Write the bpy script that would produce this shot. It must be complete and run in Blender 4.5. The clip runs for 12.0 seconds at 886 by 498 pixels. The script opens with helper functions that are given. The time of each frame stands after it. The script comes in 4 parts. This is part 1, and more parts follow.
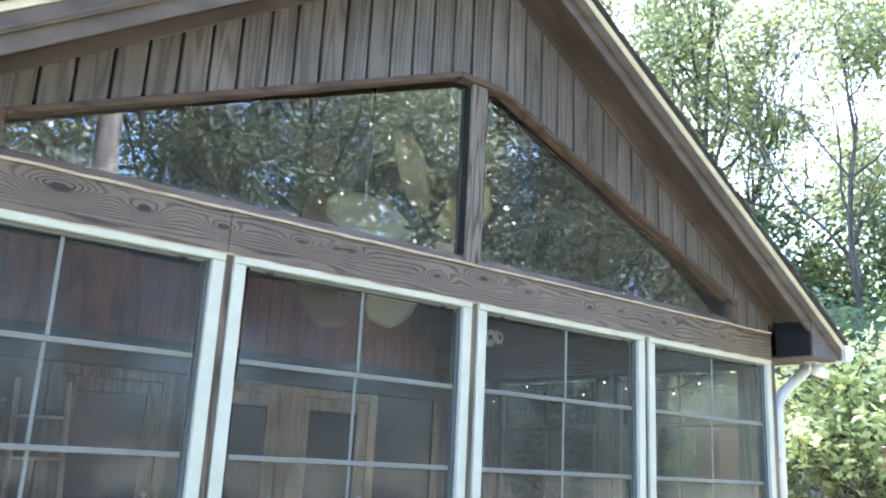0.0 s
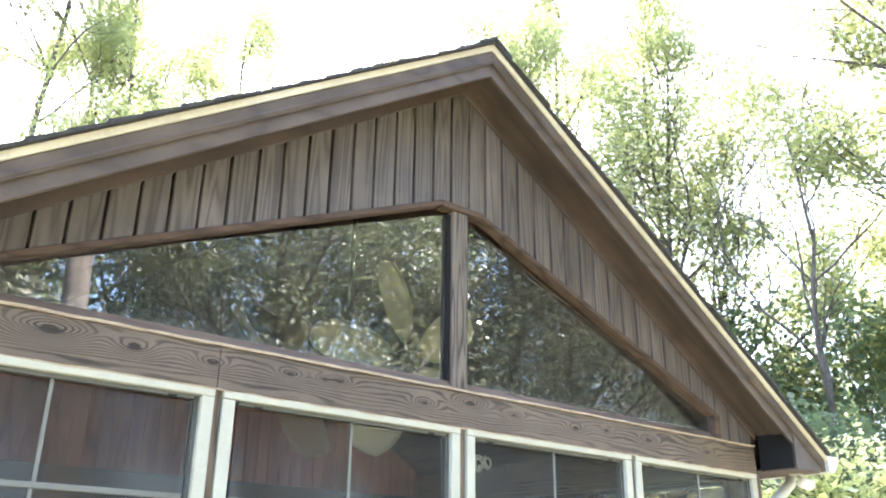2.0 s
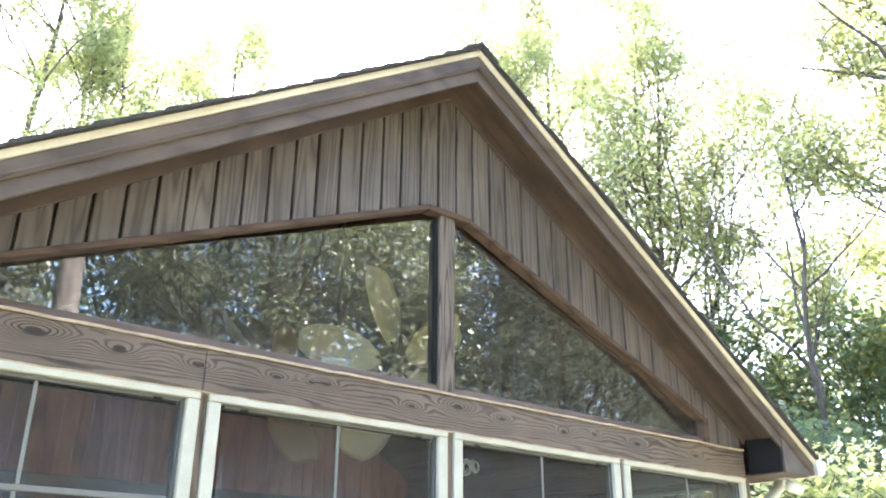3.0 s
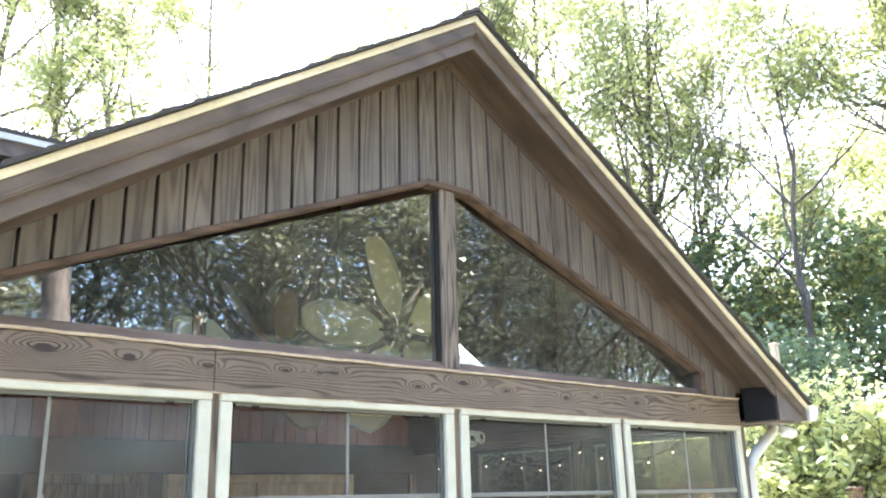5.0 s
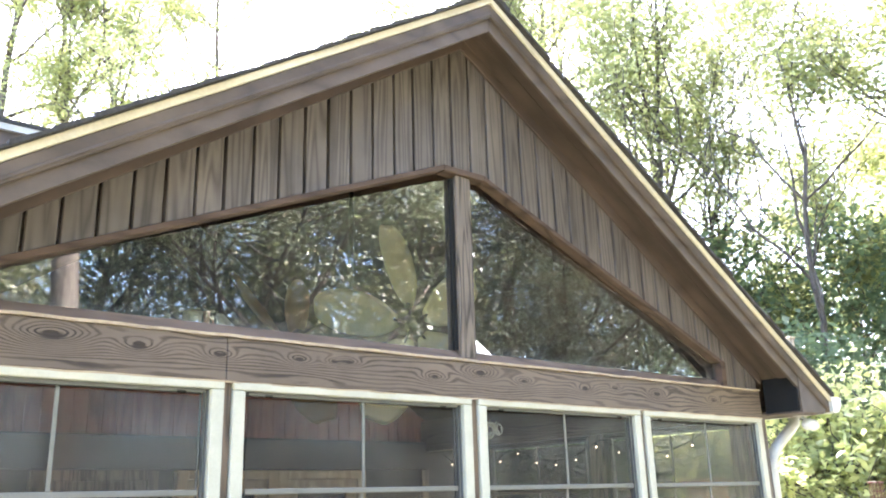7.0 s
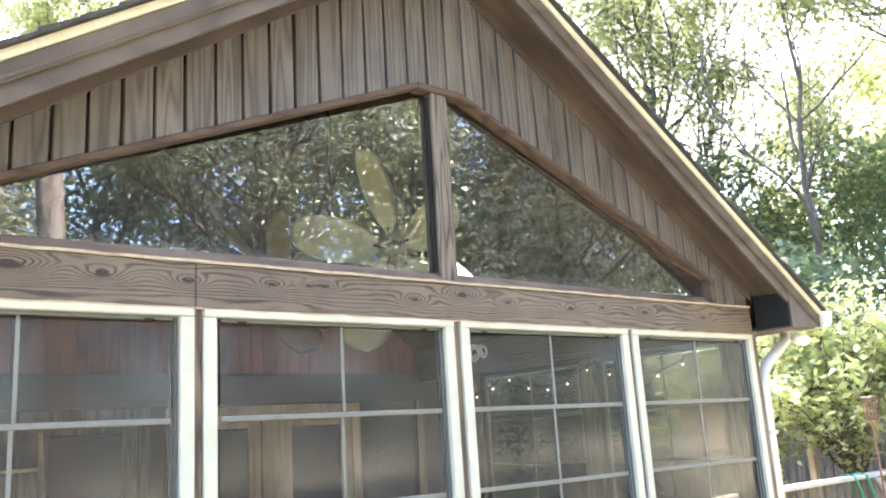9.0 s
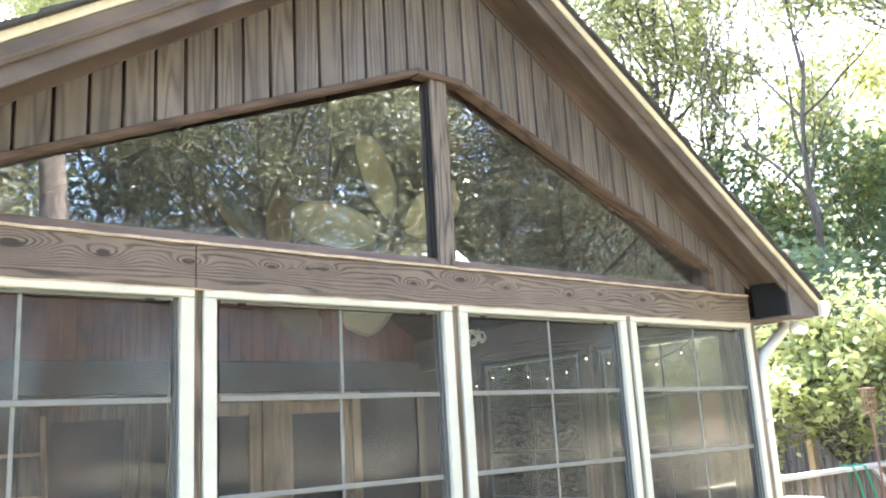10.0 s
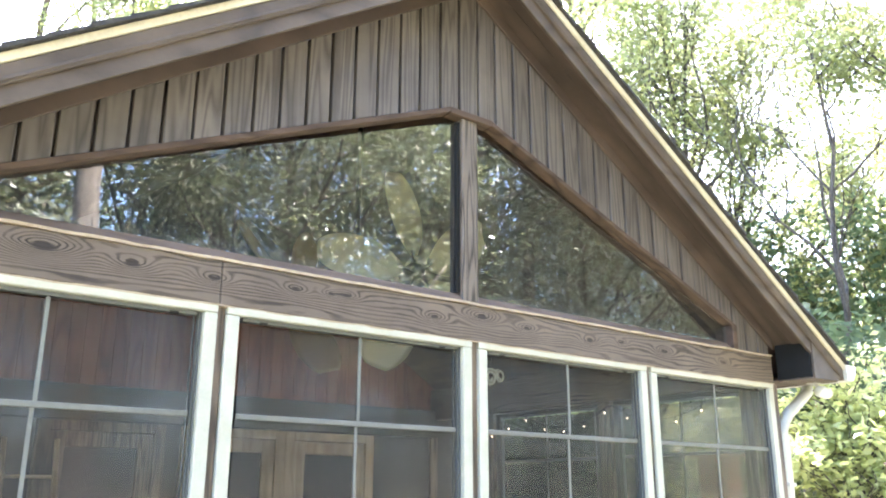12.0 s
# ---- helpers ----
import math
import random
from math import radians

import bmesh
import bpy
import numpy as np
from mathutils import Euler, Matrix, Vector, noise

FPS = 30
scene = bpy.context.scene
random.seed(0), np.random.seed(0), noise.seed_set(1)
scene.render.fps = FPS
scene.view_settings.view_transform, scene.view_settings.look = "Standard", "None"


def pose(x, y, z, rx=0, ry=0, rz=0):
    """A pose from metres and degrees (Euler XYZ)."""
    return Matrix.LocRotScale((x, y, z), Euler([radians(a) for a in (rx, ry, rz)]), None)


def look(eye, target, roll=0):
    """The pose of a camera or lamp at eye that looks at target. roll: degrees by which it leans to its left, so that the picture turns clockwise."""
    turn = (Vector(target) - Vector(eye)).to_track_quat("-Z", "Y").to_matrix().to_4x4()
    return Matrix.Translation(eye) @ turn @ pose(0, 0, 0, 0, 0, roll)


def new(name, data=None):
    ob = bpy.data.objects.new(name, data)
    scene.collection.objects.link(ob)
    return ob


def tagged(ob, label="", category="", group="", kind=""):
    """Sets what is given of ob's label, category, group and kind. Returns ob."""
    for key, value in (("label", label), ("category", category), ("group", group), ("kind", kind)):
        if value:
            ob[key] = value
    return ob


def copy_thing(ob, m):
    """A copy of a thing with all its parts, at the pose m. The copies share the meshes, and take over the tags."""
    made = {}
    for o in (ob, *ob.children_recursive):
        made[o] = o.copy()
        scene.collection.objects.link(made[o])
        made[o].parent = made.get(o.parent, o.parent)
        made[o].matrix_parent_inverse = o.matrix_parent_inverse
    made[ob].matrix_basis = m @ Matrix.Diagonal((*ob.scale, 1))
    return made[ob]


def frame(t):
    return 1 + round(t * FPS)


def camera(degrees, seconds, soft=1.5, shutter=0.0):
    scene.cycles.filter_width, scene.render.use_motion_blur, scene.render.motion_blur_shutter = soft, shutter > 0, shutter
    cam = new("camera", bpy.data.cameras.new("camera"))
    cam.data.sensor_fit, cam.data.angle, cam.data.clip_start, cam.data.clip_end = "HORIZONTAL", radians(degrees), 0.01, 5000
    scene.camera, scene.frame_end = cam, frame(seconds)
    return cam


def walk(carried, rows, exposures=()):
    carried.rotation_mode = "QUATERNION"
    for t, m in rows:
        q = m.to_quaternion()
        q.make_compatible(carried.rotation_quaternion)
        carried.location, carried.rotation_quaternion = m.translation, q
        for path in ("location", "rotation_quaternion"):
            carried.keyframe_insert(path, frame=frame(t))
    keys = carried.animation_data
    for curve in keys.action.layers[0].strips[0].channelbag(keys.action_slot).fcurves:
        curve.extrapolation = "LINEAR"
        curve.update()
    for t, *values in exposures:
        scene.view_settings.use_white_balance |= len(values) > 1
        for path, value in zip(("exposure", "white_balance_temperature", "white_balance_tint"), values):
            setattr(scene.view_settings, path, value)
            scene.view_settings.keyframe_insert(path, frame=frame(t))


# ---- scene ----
cam = camera(54.9, 12.0, soft=2.0)
PATH = [
    (0, (-2.76, -3.457, 1.454), (-1.595, -1.907, 1.946), 2.9),
    (0.5, (-2.85, -3.425, 1.502), (-1.649, -1.918, 2.035), 1.5),
    (1, (-2.878, -3.421, 1.506), (-1.681, -1.93, 2.092), 0.9),
    (1.5, (-2.883, -3.442, 1.515), (-1.706, -1.974, 2.196), 0.7),
    (2, (-2.881, -3.469, 1.502), (-1.715, -2.025, 2.245), 0.7),
    (2.5, (-2.872, -3.485, 1.486), (-1.707, -2.054, 2.257), 0.5),
    (3, (-2.851, -3.488, 1.459), (-1.679, -2.061, 2.227), 0.3),
    (3.5, (-2.859, -3.501, 1.541), (-1.639, -2.035, 2.141), -0.4),
    (5.5, (-2.995, -3.528, 1.839), (-1.757, -2.064, 2.408), -1.5),
    (6, (-2.988, -3.506, 1.828), (-1.751, -2.042, 2.399), -1.5),
    (6.5, (-2.958, -3.443, 1.802), (-1.729, -1.973, 2.375), -1.5),
    (8.5, (-2.825, -3.353, 1.744), (-1.596, -1.855, 2.238), -2.8),
    (9, (-2.763, -3.343, 1.718), (-1.515, -1.84, 2.149), -3.6),
    (9.5, (-2.745, -3.35, 1.687), (-1.494, -1.845, 2.099), -3.9),
    (10, (-2.761, -3.37, 1.661), (-1.518, -1.861, 2.08), -3.3),
    (10.5, (-2.761, -3.379, 1.637), (-1.519, -1.869, 2.06), -2.7),
    (11, (-2.765, -3.381, 1.598), (-1.534, -1.867, 2.038), -1.8),
    (11.5, (-2.774, -3.366, 1.561), (-1.569, -1.847, 2.052), -0.3),
    (12, (-2.761, -3.358, 1.527), (-1.579, -1.845, 2.085), 0.1),
]
walk(cam, [(t, look(e, g, r)) for t, e, g, r in PATH],
     exposures=[(0.0, 3.55, 5200, 13), (0.5, 3.65, 5500, 14), (1.5, 3.7, 5850, 15), (5.5, 3.7, 5950, 16), (9.0, 3.9, 6150, 18), (12.0, 3.9, 5950, 16)])

# ---- light ----
SUN_AZ, SUN_EL = 32.0, 54.0
world = bpy.data.worlds.new("sky")
scene.world = world
world.use_nodes = True
wn = world.node_tree.nodes
wl = world.node_tree.links
sky_tex = wn.new("ShaderNodeTexSky")
sky_tex.sky_type = "NISHITA"
sky_tex.sun_disc = False
sky_tex.sun_elevation = radians(SUN_EL)
sky_tex.sun_rotation = radians(SUN_AZ)
sky_tex.air_density, sky_tex.dust_density, sky_tex.ozone_density = 1.0, 3.0, 1.0
wn["Background"].inputs["Strength"].default_value = 0.15
wl.new(sky_tex.outputs[0], wn["Background"].inputs["Color"])

sun_data = bpy.data.lights.new("sun", "SUN")
sun_data.energy, sun_data.angle, sun_data.color = 4.5, radians(0.6), (1.0, 0.95, 0.86)
sun = new("sun", sun_data)
sa, se = radians(SUN_AZ), radians(SUN_EL)
sun.matrix_world = look((20 * math.cos(se) * math.sin(sa), 20 * math.cos(se) * math.cos(sa), 20 * math.sin(se)), (0, 0, 0))


# ---- materials ----
def material(name, rough=0.6, metal=0.0):
    m = bpy.data.materials.new(name)
    m.use_nodes = True
    b = m.node_tree.nodes["Principled BSDF"]
    b.inputs["Roughness"].default_value = rough
    b.inputs["Metallic"].default_value = metal
    return m, m.node_tree.nodes, m.node_tree.links, b


def ramp(n, stops):
    r = n.new("ShaderNodeValToRGB")
    while len(r.color_ramp.elements) < len(stops):
        r.color_ramp.elements.new(0.5)
    for e, (p, c) in zip(r.color_ramp.elements, stops):
        e.position, e.color = p, (*c, 1) if len(c) == 3 else (c[0], c[0], c[0], 1)
    return r


def position(n, l, scale):
    g = n.new("ShaderNodeNewGeometry")
    mp = n.new("ShaderNodeMapping")
    mp.inputs["Scale"].default_value = scale
    l.new(g.outputs["Position"], mp.inputs["Vector"])
    return mp


def noise_tex(n, l, vec, scale, detail=4.0, rough=0.55, distort=0.0):
    t = n.new("ShaderNodeTexNoise")
    t.inputs["Scale"].default_value, t.inputs["Detail"].default_value = scale, detail
    t.inputs["Roughness"].default_value, t.inputs["Distortion"].default_value = rough, distort
    l.new(vec.outputs[0], t.inputs["Vector"])
    return t


def calc(n, l, op, a, b=None, c=None):
    m = n.new("ShaderNodeMath")
    m.operation = op
    for i, v in enumerate((a, b, c)):
        if v is None:
            continue
        if isinstance(v, (int, float)):
            m.inputs[i].default_value = v
        else:
            l.new(v, m.inputs[i])
    return m.outputs[0]


def mix_color(n, l, fac, a, b, mode="MIX"):
    m = n.new("ShaderNodeMix")
    m.data_type, m.blend_type = "RGBA", mode
    for key, v in ((0, fac), (6, a), (7, b)):
        if isinstance(v, (int, float)):
            m.inputs[key].default_value = v
        elif isinstance(v, tuple):
            m.inputs[key].default_value = (*v, 1)
        else:
            l.new(v, m.inputs[key])
    return m.outputs[2]


def bump(n, l, b, height, strength=0.3, dist=0.01):
    bp = n.new("ShaderNodeBump")
    bp.inputs["Strength"].default_value, bp.inputs["Distance"].default_value = strength, dist
    l.new(height, bp.inputs["Height"])
    l.new(bp.outputs[0], b.inputs["Normal"])


def grained_wood(name, dark, light, stretch, rings=9.0, rough=0.62, contrast=1.0, per_piece=0.0, offset=0.0, knots=None):
    """Flat-sawn boards: growth rings as contour lines of a stretched field, so that they close round knots."""
    m, n, l, b = material(name, rough)
    p = position(n, l, stretch)
    p.inputs["Location"].default_value = (offset, offset * 0.7, offset * 1.3)
    if per_piece:
        oi = n.new("ShaderNodeObjectInfo")
        add = n.new("ShaderNodeVectorMath")
        add.operation = "ADD"
        l.new(p.outputs[0], add.inputs[0])
        cx = n.new("ShaderNodeCombineXYZ")
        l.new(calc(n, l, "MULTIPLY", oi.outputs["Random"], 37.0), cx.inputs[1])
        l.new(cx.outputs[0], add.inputs[1])
        p = add
    field = noise_tex(n, l, p, 1.0, 1.5, 0.4, 0.25)
    level, core = field.outputs["Fac"], None
    if knots:
        vo = n.new("ShaderNodeTexVoronoi")
        vo.inputs["Scale"].default_value = 1.0
        wob = noise_tex(n, l, position(n, l, (9, 9, 14)), 1.0, 2.0)
        shift = n.new("ShaderNodeMixRGB")
        shift.blend_type = "ADD"
        shift.inputs[0].default_value = 0.12
        l.new(position(n, l, knots).outputs[0], shift.inputs[1])
        l.new(wob.outputs["Color"], shift.inputs[2])
        l.new(shift.outputs[0], vo.inputs["Vector"])
        near = calc(n, l, "MAXIMUM", calc(n, l, "MULTIPLY_ADD", vo.outputs["Distance"], -2.1, 1.0), 0.0)
        level = calc(n, l, "MULTIPLY_ADD", calc(n, l, "MULTIPLY", near, near), 0.32, level)
        core = calc(n, l, "MULTIPLY", calc(n, l, "LESS_THAN", vo.outputs["Distance"], 0.1), 0.5)
    wav = calc(n, l, "SINE", calc(n, l, "MULTIPLY", level, rings * 6.283))
    ringv = calc(n, l, "MULTIPLY_ADD", wav, 0.5, 0.5)
    ringv = calc(n, l, "POWER", ringv, 0.55)
    fine = noise_tex(n, l, position(n, l, tuple(s * 9 for s in stretch)), 3.0, 5.0, 0.7)
    stain = noise_tex(n, l, position(n, l, (1, 1, 1)), 2.3, 4.0, 0.6)
    f = calc(n, l, "MULTIPLY_ADD", ringv, 0.62 * contrast, calc(n, l, "MULTIPLY", fine.outputs["Fac"], 0.38))
    if core is not None:
        f = calc(n, l, "SUBTRACT", f, core)
    col = ramp(n, [(0.12, dark), (0.75, light)])
    l.new(f, col.inputs[0])
    tone = ramp(n, [(0.3, (0.72,)), (0.72, (1.18,))])
    l.new(stain.outputs["Fac"], tone.inputs[0])
    out = mix_color(n, l, 1.0, col.outputs[0], tone.outputs[0], "MULTIPLY")
    if per_piece:
        v = calc(n, l, "MULTIPLY_ADD", oi.outputs["Random"], per_piece, 1 - per_piece / 2)
        hs = n.new("ShaderNodeHueSaturation")
        l.new(v, hs.inputs["Value"])
        l.new(out, hs.inputs["Color"])
        out = hs.outputs[0]
    l.new(out, b.inputs["Base Color"])
    rr = calc(n, l, "MULTIPLY_ADD", fine.outputs["Fac"], 0.25, rough - 0.12)
    l.new(rr, b.inputs["Roughness"])
    bump(n, l, b, f, 0.35, 0.004)
    return m


# knots along the face of the beam: x, z and size
KNOTS = ((-2.05, 2.43, 1.5), (-1.718, 2.416, 1.0), (-1.372, 2.412, 0.8), (-0.987, 2.424, 0.75), (-0.8, 2.427, 0.6), (-0.719, 2.431, 0.7), (-0.2, 2.398, 0.8),
         (0.112, 2.437, 1.1), (0.435, 2.416, 0.7), (0.94, 2.402, 0.85), (1.216, 2.42, 0.6), (1.621, 2.407, 0.9), (2.25, 2.4, 0.7))


def knotty_beam(name, dark, light):
    """Flat-sawn pine: growth rings run along the beam and bend round its knots."""
    m, n, l, b = material(name, 0.6)
    sep = n.new("ShaderNodeSeparateXYZ")
    l.new(position(n, l, (1, 1, 1)).outputs[0], sep.inputs[0])
    x, z = sep.outputs[0], sep.outputs[2]
    drift = noise_tex(n, l, position(n, l, (0.9, 0.9, 7.0)), 1.0, 2.0, 0.5)
    waver = noise_tex(n, l, position(n, l, (5.0, 5.0, 30.0)), 1.0, 3.0, 0.6)
    level = calc(n, l, "MULTIPLY_ADD", drift.outputs["Fac"], 9.0, calc(n, l, "MULTIPLY", z, 44.0))
    level = calc(n, l, "MULTIPLY_ADD", waver.outputs["Fac"], 0.9, level)
    core = 0.0
    for kx, kz, size in KNOTS:
        rx, rz = 0.1 * size, 0.034 * size
        u = calc(n, l, "MULTIPLY_ADD", x, 1 / rx, -kx / rx)
        w = calc(n, l, "MULTIPLY_ADD", z, 1 / rz, -kz / rz)
        q = calc(n, l, "MULTIPLY_ADD", w, w, calc(n, l, "MULTIPLY", u, u))
        hill = calc(n, l, "EXPONENT", calc(n, l, "MULTIPLY", q, -1.0))
        level = calc(n, l, "MULTIPLY_ADD", hill, 5.2 * size, level)
        core = calc(n, l, "MAXIMUM", hill, core)
    ring = calc(n, l, "MULTIPLY_ADD", calc(n, l, "SINE", calc(n, l, "MULTIPLY", level, 6.283)), 0.5, 0.5)
    late = ramp(n, [(0.04, (0.0,)), (0.5, (1.0,))])
    l.new(ring, late.inputs[0])
    fibre = noise_tex(n, l, position(n, l, (9.0, 40.0, 260.0)), 1.0, 4.0, 0.65)
    patch = noise_tex(n, l, position(n, l, (1.4, 2.0, 9.0)), 1.0, 3.0, 0.6)
    bold = ramp(n, [(0.35, (0.4,)), (0.6, (1.0,))])
    l.new(patch.outputs["Fac"], bold.inputs[0])
    f = calc(n, l, "SUBTRACT", 1.0, calc(n, l, "MULTIPLY", calc(n, l, "SUBTRACT", 1.0, late.outputs[0]), calc(n, l, "MAXIMUM", bold.outputs[0], calc(n, l, "MULTIPLY", core, 1.6))))
    f = calc(n, l, "MULTIPLY_ADD", fibre.outputs["Fac"], 0.55, calc(n, l, "MULTIPLY_ADD", f, 0.72, -0.1))
    heart = ramp(n, [(0.86, (0.0,)), (0.96, (0.85,))])
    l.new(core, heart.inputs[0])
    f = calc(n, l, "SUBTRACT", f, heart.outputs[0])
    col = ramp(n, [(0.05, dark), (0.95, light)])
    l.new(f, col.inputs[0])
    stain = noise_tex(n, l, position(n, l, (1, 1, 1)), 2.3, 4.0, 0.6)
    tone = ramp(n, [(0.3, (0.75,)), (0.72, (1.15,))])
    l.new(stain.outputs["Fac"], tone.inputs[0])
    l.new(mix_color(n, l, 1.0, col.outputs[0], tone.outputs[0], "MULTIPLY"), b.inputs["Base Color"])
    l.new(calc(n, l, "MULTIPLY_ADD", fibre.outputs["Fac"], 0.25, 0.5), b.inputs["Roughness"])
    bump(n, l, b, f, 0.3, 0.004)
    return m


def painted(name, col, dirt, rough=0.45, amount=0.5, scale=6.0, metal=0.0):
    m, n, l, b = material(name, rough, metal)
    p = position(n, l, (1, 1, 1))
    a = noise_tex(n, l, p, scale, 6.0, 0.65)
    c = noise_tex(n, l, p, scale * 14, 3.0, 0.6)
    f = calc(n, l, "MULTIPLY_ADD", c.outputs["Fac"], 0.35, calc(n, l, "MULTIPLY", a.outputs["Fac"], 0.65))
    r = ramp(n, [(0.42, (0.0,)), (0.72, (1.0,))])
    l.new(f, r.inputs[0])
    l.new(mix_color(n, l, calc(n, l, "MULTIPLY", r.outputs[0], amount), col, dirt), b.inputs["Base Color"])
    l.new(calc(n, l, "MULTIPLY_ADD", f, 0.3, rough - 0.12), b.inputs["Roughness"])
    bump(n, l, b, c.outputs["Fac"], 0.12, 0.002)
    return m


def pane_glass(name, tint, gloss_rough=0.0, film=0.0, film_col=(0.5, 0.5, 0.48), layers=0.05, dusty_from=None):
    """A thin sheet: straight light tinted, Fresnel gloss, and a little dust that scatters."""
    m, n, l, b = material(name)
    n.remove(b)
    tr = n.new("ShaderNodeBsdfTransparent")
    tr.inputs[0].default_value = (*tint, 1)
    gl = n.new("ShaderNodeBsdfGlossy")
    gl.inputs["Roughness"].default_value = gloss_rough
    lw = n.new("ShaderNodeLayerWeight")
    lw.inputs[0].default_value = 0.5
    slant = calc(n, l, "POWER", lw.outputs["Facing"], 4.0)
    gloss = calc(n, l, "MULTIPLY_ADD", slant, 1 - layers, layers)
    mx = n.new("ShaderNodeMixShader")
    if gloss_rough > 0.03:
        w = noise_tex(n, l, position(n, l, (1, 1, 1)), 3.0, 2.0)
        bp = n.new("ShaderNodeBump")
        bp.inputs["Strength"].default_value, bp.inputs["Distance"].default_value = 0.15, 0.02
        l.new(w.outputs["Fac"], bp.inputs["Height"])
        l.new(bp.outputs[0], gl.inputs["Normal"])
    l.new(gloss, mx.inputs[0])
    base = tr.outputs[0]
    if film:
        df = n.new("ShaderNodeBsdfDiffuse")
        df.inputs[0].default_value = (*film_col, 1)
        dust = noise_tex(n, l, position(n, l, (1, 1, 1)), 2.0, 5.0, 0.65)
        mf = n.new("ShaderNodeMixShader")
        amount = calc(n, l, "MULTIPLY", dust.outputs["Fac"], film * 2)
        if dusty_from is not None:
            # cobwebs and dust that settle along the lower edge
            sep = n.new("ShaderNodeSeparateXYZ")
            l.new(position(n, l, (1, 1, 1)).outputs[0], sep.inputs[0])
            ragged = noise_tex(n, l, position(n, l, (1, 1, 1)), 11.0, 6.0, 0.7)
            h = calc(n, l, "MULTIPLY_ADD", ragged.outputs["Fac"], -0.12, calc(n, l, "SUBTRACT", sep.outputs[2], dusty_from))
            edge = calc(n, l, "MINIMUM", calc(n, l, "MAXIMUM", calc(n, l, "MULTIPLY", h, -1.2), 0.0), 0.06)
            amount = calc(n, l, "ADD", amount, edge)
        l.new(amount, mf.inputs[0])
        l.new(base, mf.inputs[1])
        l.new(df.outputs[0], mf.inputs[2])
        base = mf.outputs[0]
    l.new(base, mx.inputs[1])
    l.new(gl.outputs[0], mx.inputs[2])
    l.new(mx.outputs[0], n["Material Output"].inputs[0])
    return m


def leafy(name, dark, light, through_col, share=0.45, rough=0.5):
    """Leaves: each its own green, gloss on the face, light let through."""
    m, n, l, b = material(name, rough)
    g = n.new("ShaderNodeNewGeometry")
    r = ramp(n, [(0.0, dark), (1.0, light)])
    l.new(g.outputs["Random Per Island"], r.inputs[0])
    big = noise_tex(n, l, position(n, l, (1, 1, 1)), 0.5, 2.0)
    tone = ramp(n, [(0.3, (0.75,)), (0.7, (1.2,))])
    l.new(big.outputs["Fac"], tone.inputs[0])
    out = mix_color(n, l, 1.0, r.outputs[0], tone.outputs[0], "MULTIPLY")
    l.new(out, b.inputs["Base Color"])
    t = n.new("ShaderNodeBsdfTranslucent")
    l.new(mix_color(n, l, 1.0, tone.outputs[0], through_col, "MULTIPLY"), t.inputs[0])
    mx = n.new("ShaderNodeMixShader")
    mx.inputs[0].default_value = share
    l.new(b.outputs[0], mx.inputs[1])
    l.new(t.outputs[0], mx.inputs[2])
    l.new(mx.outputs[0], n["Material Output"].inputs[0])
    return m


def mottled(name, a, c, scale, rough=0.85, fine=8.0, depth=0.01, stretch=(1, 1, 1)):
    m, n, l, b = material(name, rough)
    p = position(n, l, stretch)
    u = noise_tex(n, l, p, scale, 6.0, 0.65)
    v = noise_tex(n, l, p, scale * fine, 4.0, 0.7)
    f = calc(n, l, "MULTIPLY_ADD", v.outputs["Fac"], 0.5, calc(n, l, "MULTIPLY", u.outputs["Fac"], 0.5))
    r = ramp(n, [(0.35, a), (0.65, c)])
    l.new(f, r.inputs[0])
    l.new(r.outputs[0], b.inputs["Base Color"])
    bump(n, l, b, v.outputs["Fac"], 0.5, depth)
    return m


BEAM_WOOD = knotty_beam("stained_beam", (0.02, 0.012, 0.008), (0.15, 0.115, 0.087))
SIDING_WOOD = grained_wood("stained_siding", (0.05, 0.041, 0.035), (0.135, 0.115, 0.1), (11.0, 1.0, 0.55), 9.0, 0.55, 0.8, 0.22)
POST_WOOD = grained_wood("stained_post", (0.03, 0.022, 0.016), (0.15, 0.11, 0.08), (14.0, 14.0, 0.8), 6.0, 0.6)
KING_WOOD = grained_wood("weathered_post", (0.016, 0.012, 0.009), (0.17, 0.138, 0.11), (24.0, 24.0, 0.9), 6.0, 0.65, 1.25)
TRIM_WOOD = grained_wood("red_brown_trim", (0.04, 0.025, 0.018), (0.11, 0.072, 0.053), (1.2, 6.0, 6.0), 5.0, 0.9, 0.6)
# lighter and redder than the trim
SILL_WOOD = grained_wood("warm_brown_sill", (0.1, 0.066, 0.045), (0.22, 0.15, 0.105), (1.2, 6.0, 6.0), 5.0, 0.9, 0.6)
RAKE_WOOD = grained_wood("rake_wood", (0.055, 0.041, 0.032), (0.14, 0.106, 0.082), (1.2, 6.0, 3.0), 5.0, 0.6, 0.5)
EDGE_WOOD = painted("bare_worn_edge", (0.42, 0.34, 0.24), (0.14, 0.09, 0.06), 0.7, 0.8, 9.0)
SOFFIT_WOOD = grained_wood("soffit_wood", (0.045, 0.03, 0.023), (0.11, 0.078, 0.06), (1.0, 5.0, 1.0), 4.0, 0.65, 0.5)
CREAM = painted("cream_drip_edge", (0.62, 0.57, 0.43), (0.3, 0.25, 0.17), 0.5, 0.6, 5.0)
VINYL = painted("white_vinyl", (0.48, 0.48, 0.4), (0.3, 0.29, 0.23), 0.5, 0.5, 7.0)
TRACK = painted("grey_track", (0.12, 0.125, 0.12), (0.06, 0.06, 0.06), 0.45, 0.6, 12.0)
